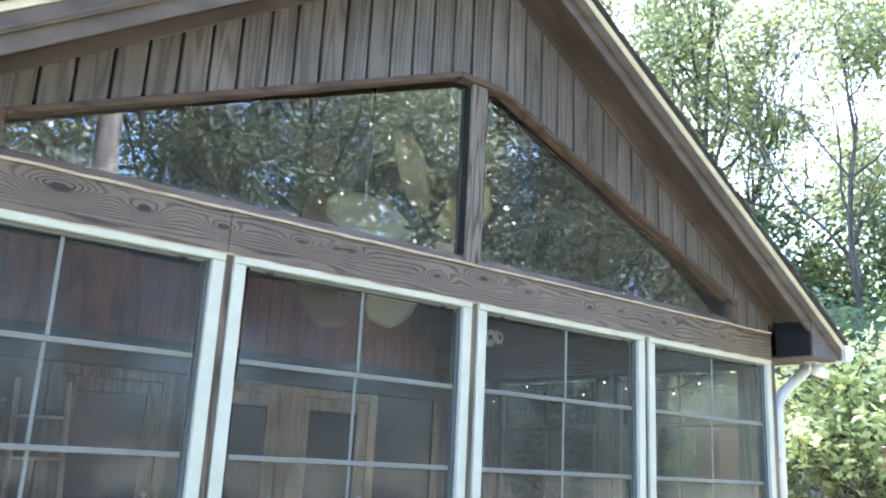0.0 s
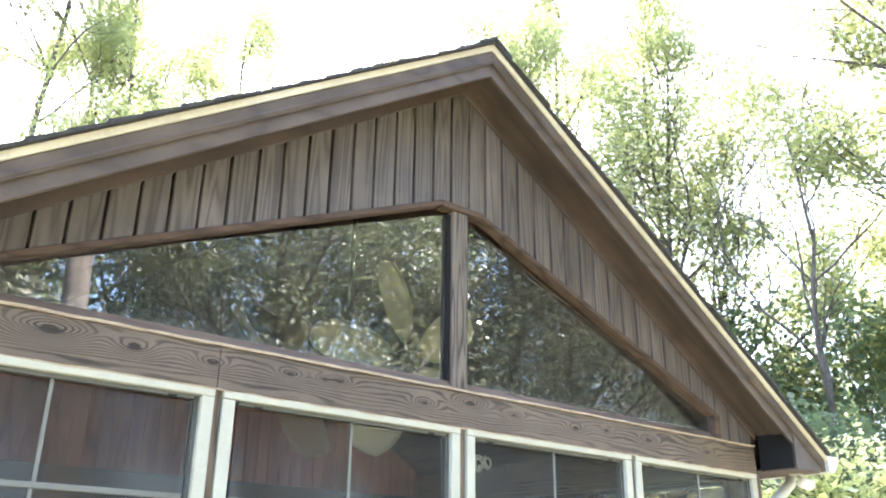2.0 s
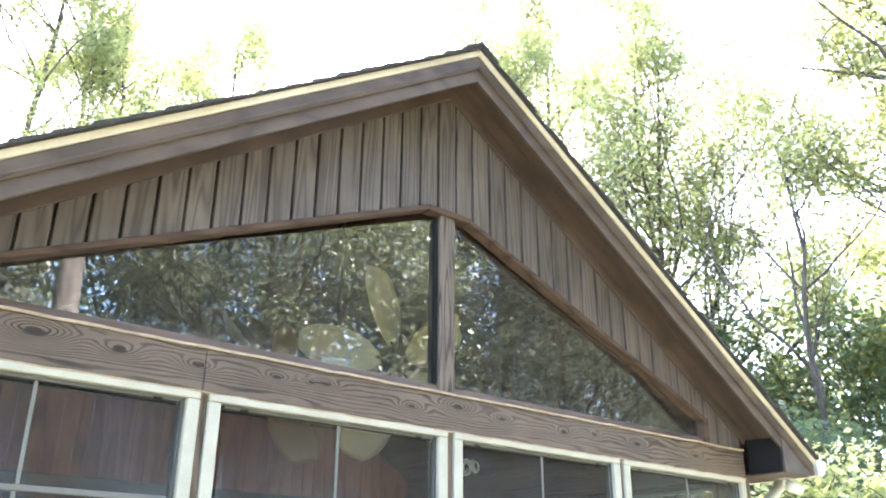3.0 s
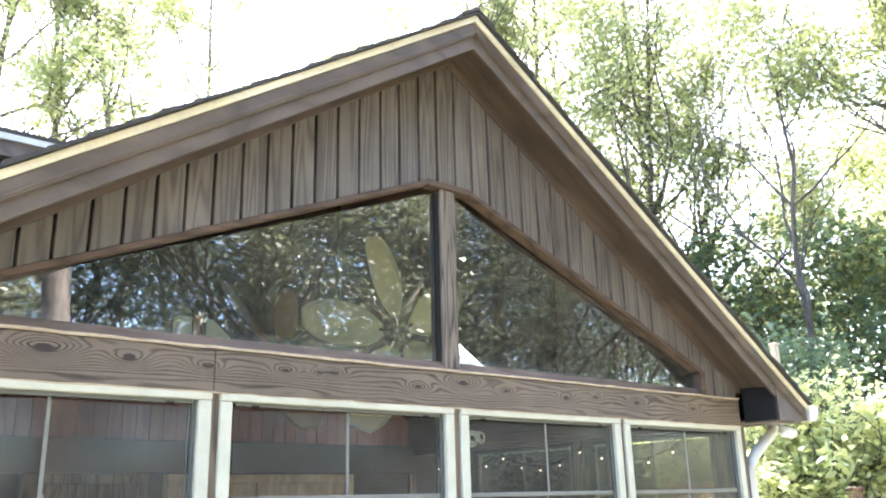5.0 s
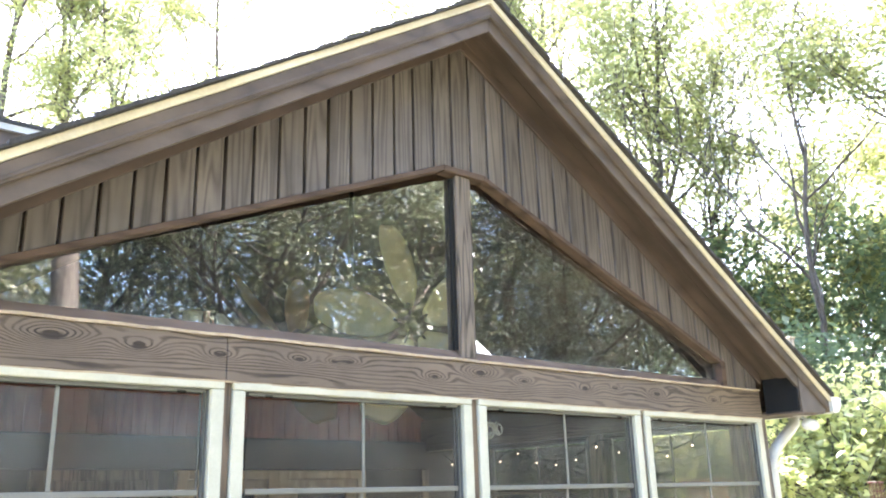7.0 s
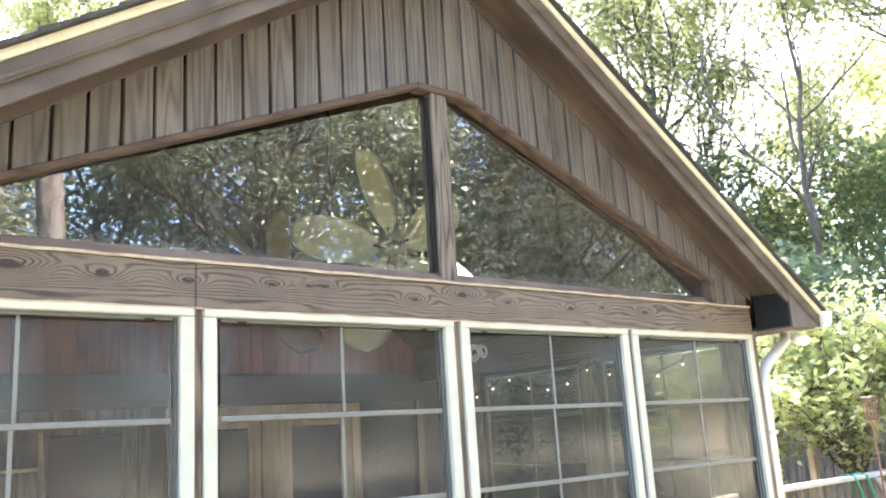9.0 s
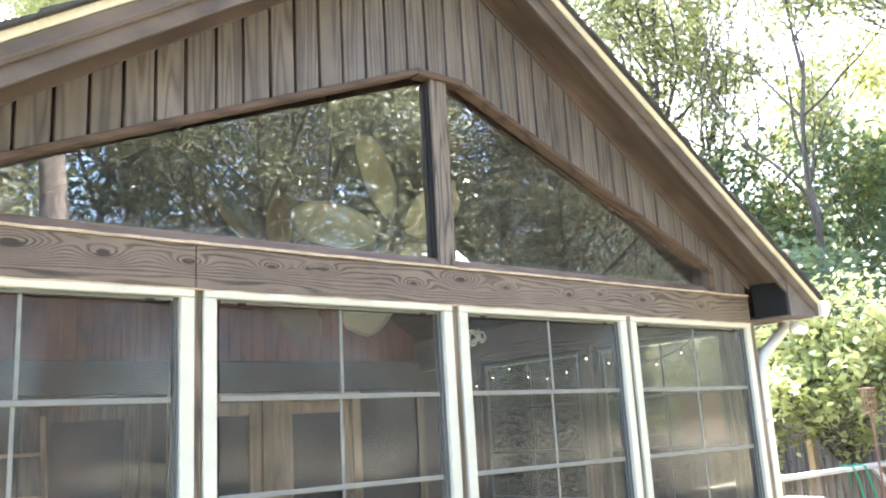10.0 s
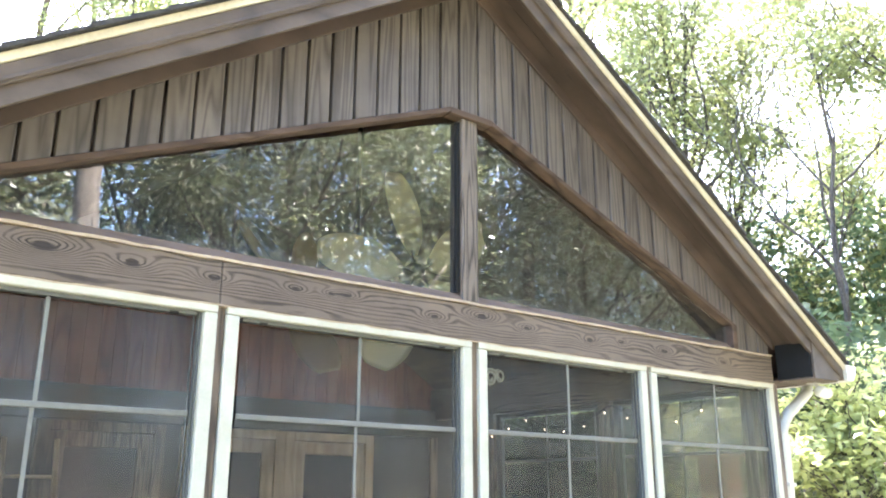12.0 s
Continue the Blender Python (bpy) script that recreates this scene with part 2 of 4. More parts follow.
BAR = painted("grey_vent_bar", (0.17, 0.17, 0.155), (0.09, 0.09, 0.085), 0.45, 0.6, 12.0)
# backlit shade of the white side frames, put into a dark colour
BACKLIT_VINYL = painted("backlit_vinyl", (0.05, 0.045, 0.038), (0.09, 0.08, 0.065), 0.5, 0.5, 7.0)
BLACK = painted("flat_black", (0.006, 0.006, 0.0065), (0.014, 0.014, 0.014), 0.95, 0.6, 8.0)
WHITE_METAL = painted("white_aluminium", (0.56, 0.56, 0.52), (0.34, 0.32, 0.27), 0.4, 0.4, 3.0)
LAMP_GLASS = painted("frosted_lamp_glass", (0.75, 0.74, 0.7), (0.55, 0.54, 0.5), 0.25, 0.3, 10.0)
SHINGLE = mottled("asphalt_shingle", (0.02, 0.019, 0.018), (0.07, 0.065, 0.06), 30.0, 0.95)
GABLE_GLASS = pane_glass("gable_glass", (0.97, 0.98, 0.97), 0.0, 0.012, (0.55, 0.54, 0.5), 0.165, 2.545)
VINYL_PANE = pane_glass("clear_vinyl_pane", (0.8, 0.8, 0.79), 0.08, 0.034, (0.45, 0.42, 0.38), 0.03)
# clear vinyl tinted darker to dim the view through the side walls
DIMMED_PANE = pane_glass("dimmed_vinyl_pane", (0.5, 0.49, 0.46), 0.08, 0.03, (0.45, 0.42, 0.38), 0.03)
RED_WALL = grained_wood("red_boards", (0.17, 0.055, 0.035), (0.32, 0.12, 0.08), (6.0, 1.0, 0.7), 5.0, 0.6, 0.6)
DARK_WALL = painted("dark_wall", (0.045, 0.04, 0.037), (0.02, 0.018, 0.017), 0.7, 0.7, 3.0)
PINE = grained_wood("pale_pine", (0.4, 0.29, 0.17), (0.62, 0.48, 0.31), (6.0, 6.0, 0.7), 5.0, 0.5, 0.6)
CEIL_WOOD = grained_wood("ceiling_wood", (0.05, 0.034, 0.024), (0.13, 0.085, 0.06), (5.0, 0.7, 5.0), 5.0, 0.6, 0.6)
# floor is out of view; wood lightened to bounce light onto the fan blades
FLOOR_WOOD = grained_wood("lightened_floor", (0.2, 0.165, 0.125), (0.38, 0.33, 0.26), (0.8, 6.0, 1.0), 5.0, 0.6, 0.6)
IRON = painted("dark_bronze", (0.05, 0.04, 0.03), (0.09, 0.07, 0.05), 0.4, 0.5, 14.0, 0.6)
BARK = mottled("bark", (0.02, 0.016, 0.013), (0.19, 0.16, 0.13), 5.0, 0.95, 5.0, 0.04, (1.6, 1.6, 0.25))
# ground colour raised to bounce light up onto soffit and siding
GRASS = mottled("lightened_grass_and_litter", (0.09, 0.1, 0.045), (0.24, 0.2, 0.13), 1.2, 0.95, 14.0, 0.03)
GREY_WOOD = grained_wood("weathered_wood", (0.09, 0.072, 0.055), (0.22, 0.185, 0.145), (6.0, 6.0, 0.7), 6.0, 0.8, 0.7, 0.3)
PALE_WOOD = painted("pale_rail", (0.46, 0.44, 0.4), (0.28, 0.26, 0.22), 0.7, 0.7, 5.0)
HOSE = painted("green_hose", (0.02, 0.25, 0.13), (0.02, 0.14, 0.08), 0.4, 0.4, 10.0)
RED_WIRE = painted("red_brown_wire", (0.19, 0.085, 0.06), (0.1, 0.05, 0.035), 0.5, 0.5, 20.0)
OAK_LEAF = leafy("oak_leaf", (0.06, 0.09, 0.03), (0.2, 0.22, 0.08), (0.5, 0.53, 0.22), 0.5)
# leaf colours spread from near black to pale to stand for sun glints
GLINT_LEAF = leafy("glinting_leaf", (0.018, 0.028, 0.016), (0.36, 0.37, 0.27), (0.26, 0.3, 0.15), 0.25, 0.38)
EVERGREEN = leafy("evergreen_leaf", (0.045, 0.075, 0.04), (0.12, 0.16, 0.08), (0.2, 0.27, 0.13), 0.4, 0.7)
MILKY = leafy("milky_acrylic", (0.75, 0.76, 0.75), (0.8, 0.8, 0.78), (0.85, 0.86, 0.84), 0.75, 0.3)
DOG_LEAF = leafy("dogwood_leaf", (0.2, 0.24, 0.09), (0.5, 0.52, 0.28), (0.52, 0.55, 0.22), 0.5, 0.35)


# ---- mesh helpers ----
def thing(name, label, category, group="", kind=""):
    return tagged(new(name), label, category, group, kind)


def link(name, bm, mat, parent=None, label="", smooth=False):
    me = bpy.data.meshes.new(name)
    bmesh.ops.recalc_face_normals(bm, faces=bm.faces[:])
    bm.to_mesh(me)
    bm.free()
    me.materials.append(mat)
    if smooth:
        me.shade_smooth()
    ob = new(name, me)
    ob.parent = parent
    if label:
        ob["label"] = label
    return ob


part = link


def structure(name, bm, mat, label):
    return tagged(link(name, bm, mat), label, name.split("_")[0], kind="structure")


def box(bm, x0, x1, y0, y1, z0, z1, bevel=0.0):
    v = [bm.verts.new((x, y, z)) for x in (x0, x1) for y in (y0, y1) for z in (z0, z1)]
    f = [bm.faces.new([v[i] for i in q]) for q in ((0, 1, 3, 2), (4, 6, 7, 5), (0, 4, 5, 1), (2, 3, 7, 6), (0, 2, 6, 4), (1, 5, 7, 3))]
    if bevel:
        e = {ed for fa in f for ed in fa.edges}
        bmesh.ops.bevel(bm, geom=list(e), offset=bevel, segments=1, affect="EDGES", profile=0.5)
    return bm


def slab(bm, xz, y0, y1, bevel=0.0):
    """A flat outline in x and z, given thickness along y."""
    a = [bm.verts.new((x, y0, z)) for x, z in xz]
    c = [bm.verts.new((x, y1, z)) for x, z in xz]
    f = [bm.faces.new(a), bm.faces.new(c[::-1])]
    k = len(xz)
    for i in range(k):
        f.append(bm.faces.new((a[i], c[i], c[(i + 1) % k], a[(i + 1) % k])))
    if bevel:
        bmesh.ops.bevel(bm, geom=list({e for fa in f for e in fa.edges}), offset=bevel, segments=1, affect="EDGES")
    return bm


def tube(bm, pts, radii, sides=8, caps=True):
    pts = [Vector(p) for p in pts]
    if not isinstance(radii, (list, tuple)):
        radii = [radii] * len(pts)
    rings = []
    up = Vector((0.13, 0.31, 0.94)).normalized()
    for i, p in enumerate(pts):
        d = (pts[min(i + 1, len(pts) - 1)] - pts[max(i - 1, 0)]).normalized()
        u = d.cross(up)
        if u.length < 0.05:
            u = d.cross(Vector((1, 0, 0)))
        u.normalize()
        w = d.cross(u)
        rings.append([bm.verts.new(p + radii[i] * (math.cos(a) * u + math.sin(a) * w)) for a in [6.28318 * k / sides for k in range(sides)]])
    for a, c in zip(rings, rings[1:]):
        for k in range(sides):
            bm.faces.new((a[k], a[(k + 1) % sides], c[(k + 1) % sides], c[k]))
    if caps:
        bm.faces.new(rings[0][::-1])
        bm.faces.new(rings[-1])
    return bm


def ball(bm, c, r, sx=1.0, sy=1.0, sz=1.0, u=16, v=10):
    m = Matrix.Translation(c) @ Matrix.Diagonal((r * sx, r * sy, r * sz, 1))
    bmesh.ops.create_uvsphere(bm, u_segments=u, v_segments=v, radius=1, matrix=m)
    return bm


def B():
    return bmesh.new()


# ---- sizes of the porch ----
XC = 0.055          # ridge and king post
XL, XR = -2.72, 2.83
DEPTH = 4.0
OVER = 0.28         # overhang of the rake
PITCH = 0.645


def roof_z(x, top):
    return top - PITCH * abs(x - XC)


def glass_z(x):
    return min(3.587, 3.645 - 0.405 * abs(x - XC))


# ground
gb = B()
bmesh.ops.create_grid(gb, x_segments=60, y_segments=60, size=1.0)
for v in gb.verts:
    v.co.x, v.co.y = 1500 * v.co.x * abs(v.co.x) ** 1.5, 1500 * v.co.y * abs(v.co.y) ** 1.5
    d = math.hypot(v.co.x, v.co.y)
    v.co.z = 0 if d < 9 else 0.25 * noise.noise(v.co * 0.08) * min(1, (d - 9) / 10)
structure("ground", gb, GRASS, "leaf-strewn grass ground, lightened to bounce light onto the porch")

# porch floor
structure("floor", box(B(), XL + 0.02, XR + 0.08, 0.1, DEPTH, 0.02, 0.22), FLOOR_WOOD, "unseen wooden porch floor, lightened to bounce light upward")

# knee wall under the windows
structure("wall_front", box(B(), XL - 0.08, XR + 0.08, 0.0, 0.1, 0.0, 0.6), SIDING_WOOD, "dark brown boarded knee wall below the porch windows")

# corner posts and mullions of the front wall
front = thing("porch_frame", "dark brown stained timber frame between the porch windows", "timber frame", kind="structure")
WIN = [(-2.69, -1.345), (-1.302, 0.048), (0.092, 1.437), (1.478, 2.83)]
for x0, x1 in ((XL - 0.08, -2.693), (-1.342, -1.305), (0.051, 0.089), (1.44, 1.475), (2.833, 2.9)):
    part("post", box(B(), x0, x1, 0.004, 0.1, 0.6, 2.302, 0.003), POST_WOOD, front)

part("corner_stud", box(B(), 2.72, 2.79, 0.101, 0.2, 0.6, 2.302, 0.003), POST_WOOD, front)

# the beam: two lengths butted, with a sloping sill over it
beam = thing("beam", "dark brown stained timber beam with bold knotty grain", "beam", kind="structure")
part("beam_length", box(B(), XL - 0.08, -1.3395, -0.012, 0.1, 2.304, 2.492, 0.004), BEAM_WOOD, beam)
part("beam_length", box(B(), -1.3365, XR + 0.01, -0.012, 0.1, 2.304, 2.49, 0.004), BEAM_WOOD, beam)
rng = random.Random(4)


def worn_strip(x0, x1, y0, y1, z0, z1, step=0.09):
    """A thin strip whose edge wanders, as bare wood or old sealant does."""
    bm = B()
    k = int((x1 - x0) / step)
    rows = []
    for i in range(k + 1):
        x = x0 + (x1 - x0) * i / k
        j = rng.uniform(-0.003, 0.003)
        jz = rng.uniform(-0.0025, 0.0025)
        rows.append([bm.verts.new((x, y, z)) for y, z in ((y0 + j, z0 + jz), (y0 + j, z1 + jz), (y1, z1 + 0.004), (y1, z0))])
    for a, c in zip(rows, rows[1:]):
        for q in range(4):
            bm.faces.new((a[q], a[(q + 1) % 4], c[(q + 1) % 4], c[q]))
    bm.faces.new(rows[0])
    bm.faces.new(rows[-1][::-1])
    return bm


part("lip", worn_strip(XL - 0.08, XR + 0.008, -0.02, 0.06, 2.4925, 2.505), EDGE_WOOD, beam, "pale worn upper edge")
part("lower_edge", worn_strip(XL - 0.08, XR + 0.008, -0.016, 0.05, 2.296, 2.3035), EDGE_WOOD, beam, "pale worn lower edge")
bm = B()
a = [bm.verts.new(c) for c in ((XL, -0.004, 2.506), (2.5, -0.004, 2.506), (2.5, 0.05, 2.556), (XL, 0.05, 2.556), (XL, 0.1, 2.556), (2.5, 0.1, 2.556), (XL, 0.1, 2.5), (2.5, 0.1, 2.5))]
for q in ((0, 1, 2, 3), (3, 2, 5, 4), (4, 5, 7, 6), (0, 6, 7, 1), (0, 3, 4, 6), (1, 7, 5, 2)):
    bm.faces.new([a[i] for i in q])
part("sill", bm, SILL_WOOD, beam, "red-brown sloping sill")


# ---- porch windows ----
def porch_window(w, name="window_1", pane=VINYL_PANE, frame_mat=VINYL, label="white vinyl porch window with four grey-barred vents"):
    """A four-vent vinyl window of width w, its lower left corner at the origin, its face towards -y."""
    t = thing(name, label, "window", "porch windows", "structure")
    h = 1.702
    fw, ft = 0.058, 0.036
    part("jamb", box(B(), 0, fw, -0.012, 0.06, 0, h - ft, 0.004), frame_mat, t)
    part("jamb", box(B(), w - fw, w, -0.012, 0.06, 0, h - ft, 0.004), frame_mat, t)
    part("head", box(B(), 0, w, -0.014, 0.06, h - ft + 0.0015, h, 0.004), frame_mat, t)
    part("sill", box(B(), fw + 0.001, w - fw - 0.001, -0.02, 0.06, 0, ft, 0.004), frame_mat, t)
    x0, x1 = fw + 0.002, w - fw - 0.002
    z0, z1 = ft + 0.002, h - ft - 0.001
    # three stepped tracks at each side and over the top
    for i in range(3):
        y = 0.012 + 0.016 * i
        part("track", box(B(), x0 + 0.008 * i, x0 + 0.008 * i + 0.006, y, y + 0.012, z0, z1), TRACK, t)
        part("track", box(B(), x1 - 0.008 * i - 0.006, x1 - 0.008 * i, y, y + 0.012, z0, z1), TRACK, t)
    part("track", box(B(), x0 + 0.024, x1 - 0.024, 0.012, 0.055, z1 - 0.014, z1), TRACK, t)
    a, c = x0 + 0.024, x1 - 0.024
    zz = [z1 - 0.014, 1.848 - 0.6, 1.444 - 0.6, 1.04 - 0.6, z0]
    for i in range(4):
        y = 0.02 + 0.008 * i
        v = part("vent", box(B(), a, c, y, y + 0.01, zz[i + 1] - 0.012, zz[i + 1] + 0.012, 0.003), BAR, t)
        xm = w / 2 + (0.014, 0.009, 0.015, 0.01)[i]
        part("muntin", box(B(), xm - 0.008, xm + 0.008, y + 0.001, y + 0.009, zz[i + 1] + 0.0125, zz[i] - 0.0125 if i else zz[0] - 0.001, 0.002), BAR, v)
        for s, e in ((a, xm - 0.0085), (xm + 0.0085, c)):
            pn = part("pane", box(B(), s, e, y + 0.004, y + 0.0055, zz[i + 1] + 0.0125, zz[i] - 0.0125), pane, v)
            pn.visible_shadow = False
    for x in (x0 + 0.1, x1 - 0.14):
        part("latch", box(B(), x, x + 0.04, 0.008, 0.013, z1 - 0.02, z1 - 0.009, 0.003), BLACK, t, "small black latch")
    return t


first_window = porch_window(1.348)
for i, (x0, x1) in enumerate(WIN):
    if i == 0:
        first_window.matrix_basis = pose(x0, 0, 0.6)
    else:
        copy_thing(first_window, pose(x0, 0, 0.6)).name = f"window_{i + 1}"

# right and left side walls with the same windows, panes and frames darkened to dim them
side_window = porch_window(1.348, "window_5", DIMMED_PANE, BACKLIT_VINYL, "porch window with frame darkened as if backlit and four dimmed vents")
for side, xw, turn in (("east", XR + 0.07, 90), ("west", XL - 0.07, -90)):
    s = 1 if side == "east" else -1
    xa, xb = sorted((xw - s * 0.1, xw))
    wall = structure("wall_" + side, box(B(), xa, xb, 0.101, DEPTH, 0.0, 0.6), SIDING_WOOD, "dark brown boarded knee wall at the porch side")
    for y0, y1 in ((0.101, 0.14), (1.49, 1.62), (2.97, 3.1), (3.97, DEPTH)):
        part("post", box(B(), xa + 0.003, xb - 0.003, y0, y1, 0.6, 2.302, 0.003), POST_WOOD, wall)
    part("plate", box(B(), xa, xb, 0.101, DEPTH, 2.304, 2.62, 0.003), BEAM_WOOD, wall)
    for k, y in enumerate((0.141, 1.621)):
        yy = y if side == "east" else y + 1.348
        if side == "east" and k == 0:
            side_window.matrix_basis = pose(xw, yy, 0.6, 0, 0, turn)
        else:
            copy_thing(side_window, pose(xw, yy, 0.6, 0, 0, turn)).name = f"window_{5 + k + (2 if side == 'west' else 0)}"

# ---- gable ----
gable = tagged(new("wall_gable"), "dark stained board gable over a wide triangular window", "wall", kind="structure")
NB = 43
BW = 0.1357
GROOVE = 0.0075
xs0 = -0.024 - 21 * BW
WING = 2.335         # half width of the triangular window
pieces = B()
for s in (-1, 1):
    xe = XC + s * 2.83
    xi = XC + s * WING
    pts = [(XC, 3.62), (XC, 4.44), (xe, roof_z(xe, 4.44)), (xe, 2.5), (xi, 2.5), (xi, glass_z(xi) + 0.03), (XC + s * 0.14, 3.62)]
    slab(pieces, pts, 0.04, 0.06)
part("backing", pieces, POST_WOOD, gable)
edges = [xs0 + i * BW + rng.uniform(-0.004, 0.004) for i in range(NB + 1)]
for i in range(NB):
    x0, x1 = edges[i] + GROOVE, edges[i + 1] - GROOVE
    if x0 < XC - 2.8 or x1 > XC + 2.82:
        continue
    inner = abs((x0 + x1) / 2 - XC) < WING + 0.01
    zb = (lambda x: glass_z(x) - 0.004) if inner else (lambda x: 2.5)
    pts = [(x0, zb(x0))]
    if x0 < XC < x1:
        pts += [(x1, zb(x1)), (x1, roof_z(x1, 4.435)), (XC, roof_z(XC, 4.435)), (x0, roof_z(x0, 4.435))]
    else:
        pts += [(x1, zb(x1)), (x1, roof_z(x1, 4.435)), (x0, roof_z(x0, 4.435))]
    if pts[-1][1] - pts[0][1] < 0.03 or pts[-2][1] - pts[1][1] < 0.02:
        continue
    part("siding_board", slab(B(), pts, rng.uniform(-0.006, -0.001), 0.0395, 0.003), SIDING_WOOD, gable)

# trim round the triangular window
for s in (-1, 1):
    xa, xb = XC + s * 0.15, XC + s * WING
    pts = [(xa, glass_z(xa)), (xb, glass_z(xb)), (xb, glass_z(xb) - 0.03), (xa, glass_z(xa) - 0.03)]
    part("trim", slab(B(), pts if s > 0 else pts[::-1], -0.014, 0.07, 0.003), TRIM_WOOD, gable, "red-brown sloping trim")
    xa, xb = XC + s * (WING + 0.001), XC + s * (WING + 0.055)
    e = [(xa, 2.5), (xa, glass_z(xa)), (xb, glass_z(xb)), (xb, 2.5)]
    part("trim", slab(B(), e if s > 0 else e[::-1], -0.012, 0.07, 0.003), TRIM_WOOD, gable)
for s in (-1, 1):
    # frieze board that closes the siding under the soffit
    p = [(XC, 4.348), (XC + s * 2.8, 4.348 - PITCH * 2.8), (XC + s * 2.8, 4.427 - PITCH * 2.8), (XC, 4.427)]
    part("frieze", slab(B(), p if s > 0 else p[::-1], -0.024, -0.0065, 0.003), SOFFIT_WOOD, gable, "dark brown sloping frieze board")
part("trim", box(B(), XC - 0.149, XC + 0.149, -0.014, 0.07, 3.55, 3.586, 0.003), TRIM_WOOD, gable)

king = tagged(part("king_post", box(B(), 0.0, 0.108, 0.004, 0.12, 2.512, 3.549, 0.005), KING_WOOD), "dark weathered king post between two gable panes", "post", kind="structure")
for s in (-1, 1):
    x_in = 0.001 if s < 0 else 0.107
    xb = XC + s * WING
    t = tagged(new("window_9" if s < 0 else "window_10"), "triangular fixed gable pane with dusty edges", "window", kind="structure")
    pts = [(x_in, 2.557), (x_in, 3.545), (xb, glass_z(xb) - 0.03), (xb, 2.557)]
    pn = part("pane", slab(B(), pts if s > 0 else pts[::-1], 0.056, 0.06), GABLE_GLASS, t)
    pn.visible_shadow = False
    # black strip that stands for the shaded side face of the king post
    part("shade_strip", box(B(), min(x_in, x_in + s * 0.02), max(x_in, x_in + s * 0.02), 0.028, 0.054, 2.558, 3.53), BLACK, t)

# ---- roof ----
roof = thing("roof", "low gable porch roof with dark asphalt shingles and brown rakes", "roof", kind="structure")
Y0, Y1 = -OVER, DEPTH - 0.02
EAVE = 3.25         # half width at the eave


def along(s, u0, u1, top0, top1):
    """Outline of a sloping board between the half widths u0 and u1."""
    p = [(XC + s * u0, roof_z(XC + u0, top1)), (XC + s * u1, roof_z(XC + u1, top1)), (XC + s * u1, roof_z(XC + u1, top0)), (XC + s * u0, roof_z(XC + u0, top0))]
    return p if s < 0 else p[::-1]


HOLE = (1.93, 2.4, 2.2, 3.1)   # skylight in the right slope: half widths and y
for s in (-1, 1):
    if s < 0:
        part("deck", slab(B(), along(s, 0, EAVE, 4.45, 4.525), Y0 + 0.03, Y1), CEIL_WOOD, roof)
    else:
        bm = B()
        slab(bm, along(s, 0, HOLE[0], 4.45, 4.525), Y0 + 0.03, Y1)
        slab(bm, along(s, HOLE[1], EAVE, 4.45, 4.525), Y0 + 0.03, Y1)
        slab(bm, along(s, HOLE[0], HOLE[1], 4.45, 4.525), Y0 + 0.03, HOLE[2])
        slab(bm, along(s, HOLE[0], HOLE[1], 4.45, 4.525), HOLE[3], Y1)
        part("deck", bm, CEIL_WOOD, roof)
    # soffit under the overhang
    part("soffit", slab(B(), along(s, 0, EAVE - 0.1, 4.428, 4.447), -0.128, 0.0), SOFFIT_WOOD, roof, "dark brown soffit board")
    part("soffit", slab(B(), along(s, 0, EAVE - 0.1, 4.42, 4.447), Y0 + 0.036, -0.134, 0.003), SOFFIT_WOOD, roof, "dark brown soffit board")
    # rake: lower board, upper board proud of it, cream edge
    part("rake_board", slab(B(), along(s, 0.0, 2.88, 4.352, 4.435), Y0 + 0.012, Y0 + 0.035, 0.003), RAKE_WOOD, roof)
    part("rake_board", slab(B(), along(s, 0.0, EAVE, 4.432, 4.518), Y0 - 0.006, Y0 + 0.032, 0.003), RAKE_WOOD, roof)
    part("rake_board", slab(B(), along(s, 0.0, EAVE - 0.02, 4.445, 4.462), Y0 - 0.012, Y0 - 0.0065, 0.002), RAKE_WOOD, roof)
    part("drip_edge", slab(B(), along(s, 0.0, EAVE + 0.02, 4.52, 4.562), Y0 - 0.016, Y0 + 0.05, 0.003), CREAM, roof, "cream metal drip edge")
    # courses of shingles
    u, k = 0.0, 0
    while u < EAVE:
        u2 = min(u + 0.155, EAVE + 0.03)
        jut = rng.uniform(0.0, 0.022)
        lift = rng.uniform(0.0, 0.008)
        p = [(XC + s * u, roof_z(XC + u, 4.564)), (XC + s * u2, roof_z(XC + u2, 4.564)), (XC + s * u2, roof_z(XC + u2, 4.584 + lift)), (XC + s * u, roof_z(XC + u, 4.572 + lift))]
        if s > 0 and HOLE[0] - 0.1 < u < HOLE[1]:
            bm = slab(B(), p, Y0 - 0.03 - jut, HOLE[2])
            slab(bm, p, HOLE[3], Y1)
        else:
            bm = slab(B(), p, Y0 - 0.03 - jut, Y1)
        part("shingle_course", bm, SHINGLE, roof)
        u += 0.14
skylight = thing("skylight", "milky white acrylic skylight in the porch roof", "skylight", kind="structure")
part("dome", slab(B(), along(1, HOLE[0] - 0.04, HOLE[1] + 0.04, 4.602, 4.61), HOLE[2] - 0.04, HOLE[3] + 0.04, 0.002), MILKY, skylight)
for y0, y1 in ((HOLE[2] - 0.03, HOLE[2] - 0.001), (HOLE[3] + 0.001, HOLE[3] + 0.05)):
    part("curb", slab(B(), along(1, HOLE[0] - 0.05, HOLE[1] + 0.05, 4.53, 4.6), y0, y1), WHITE_METAL, skylight)
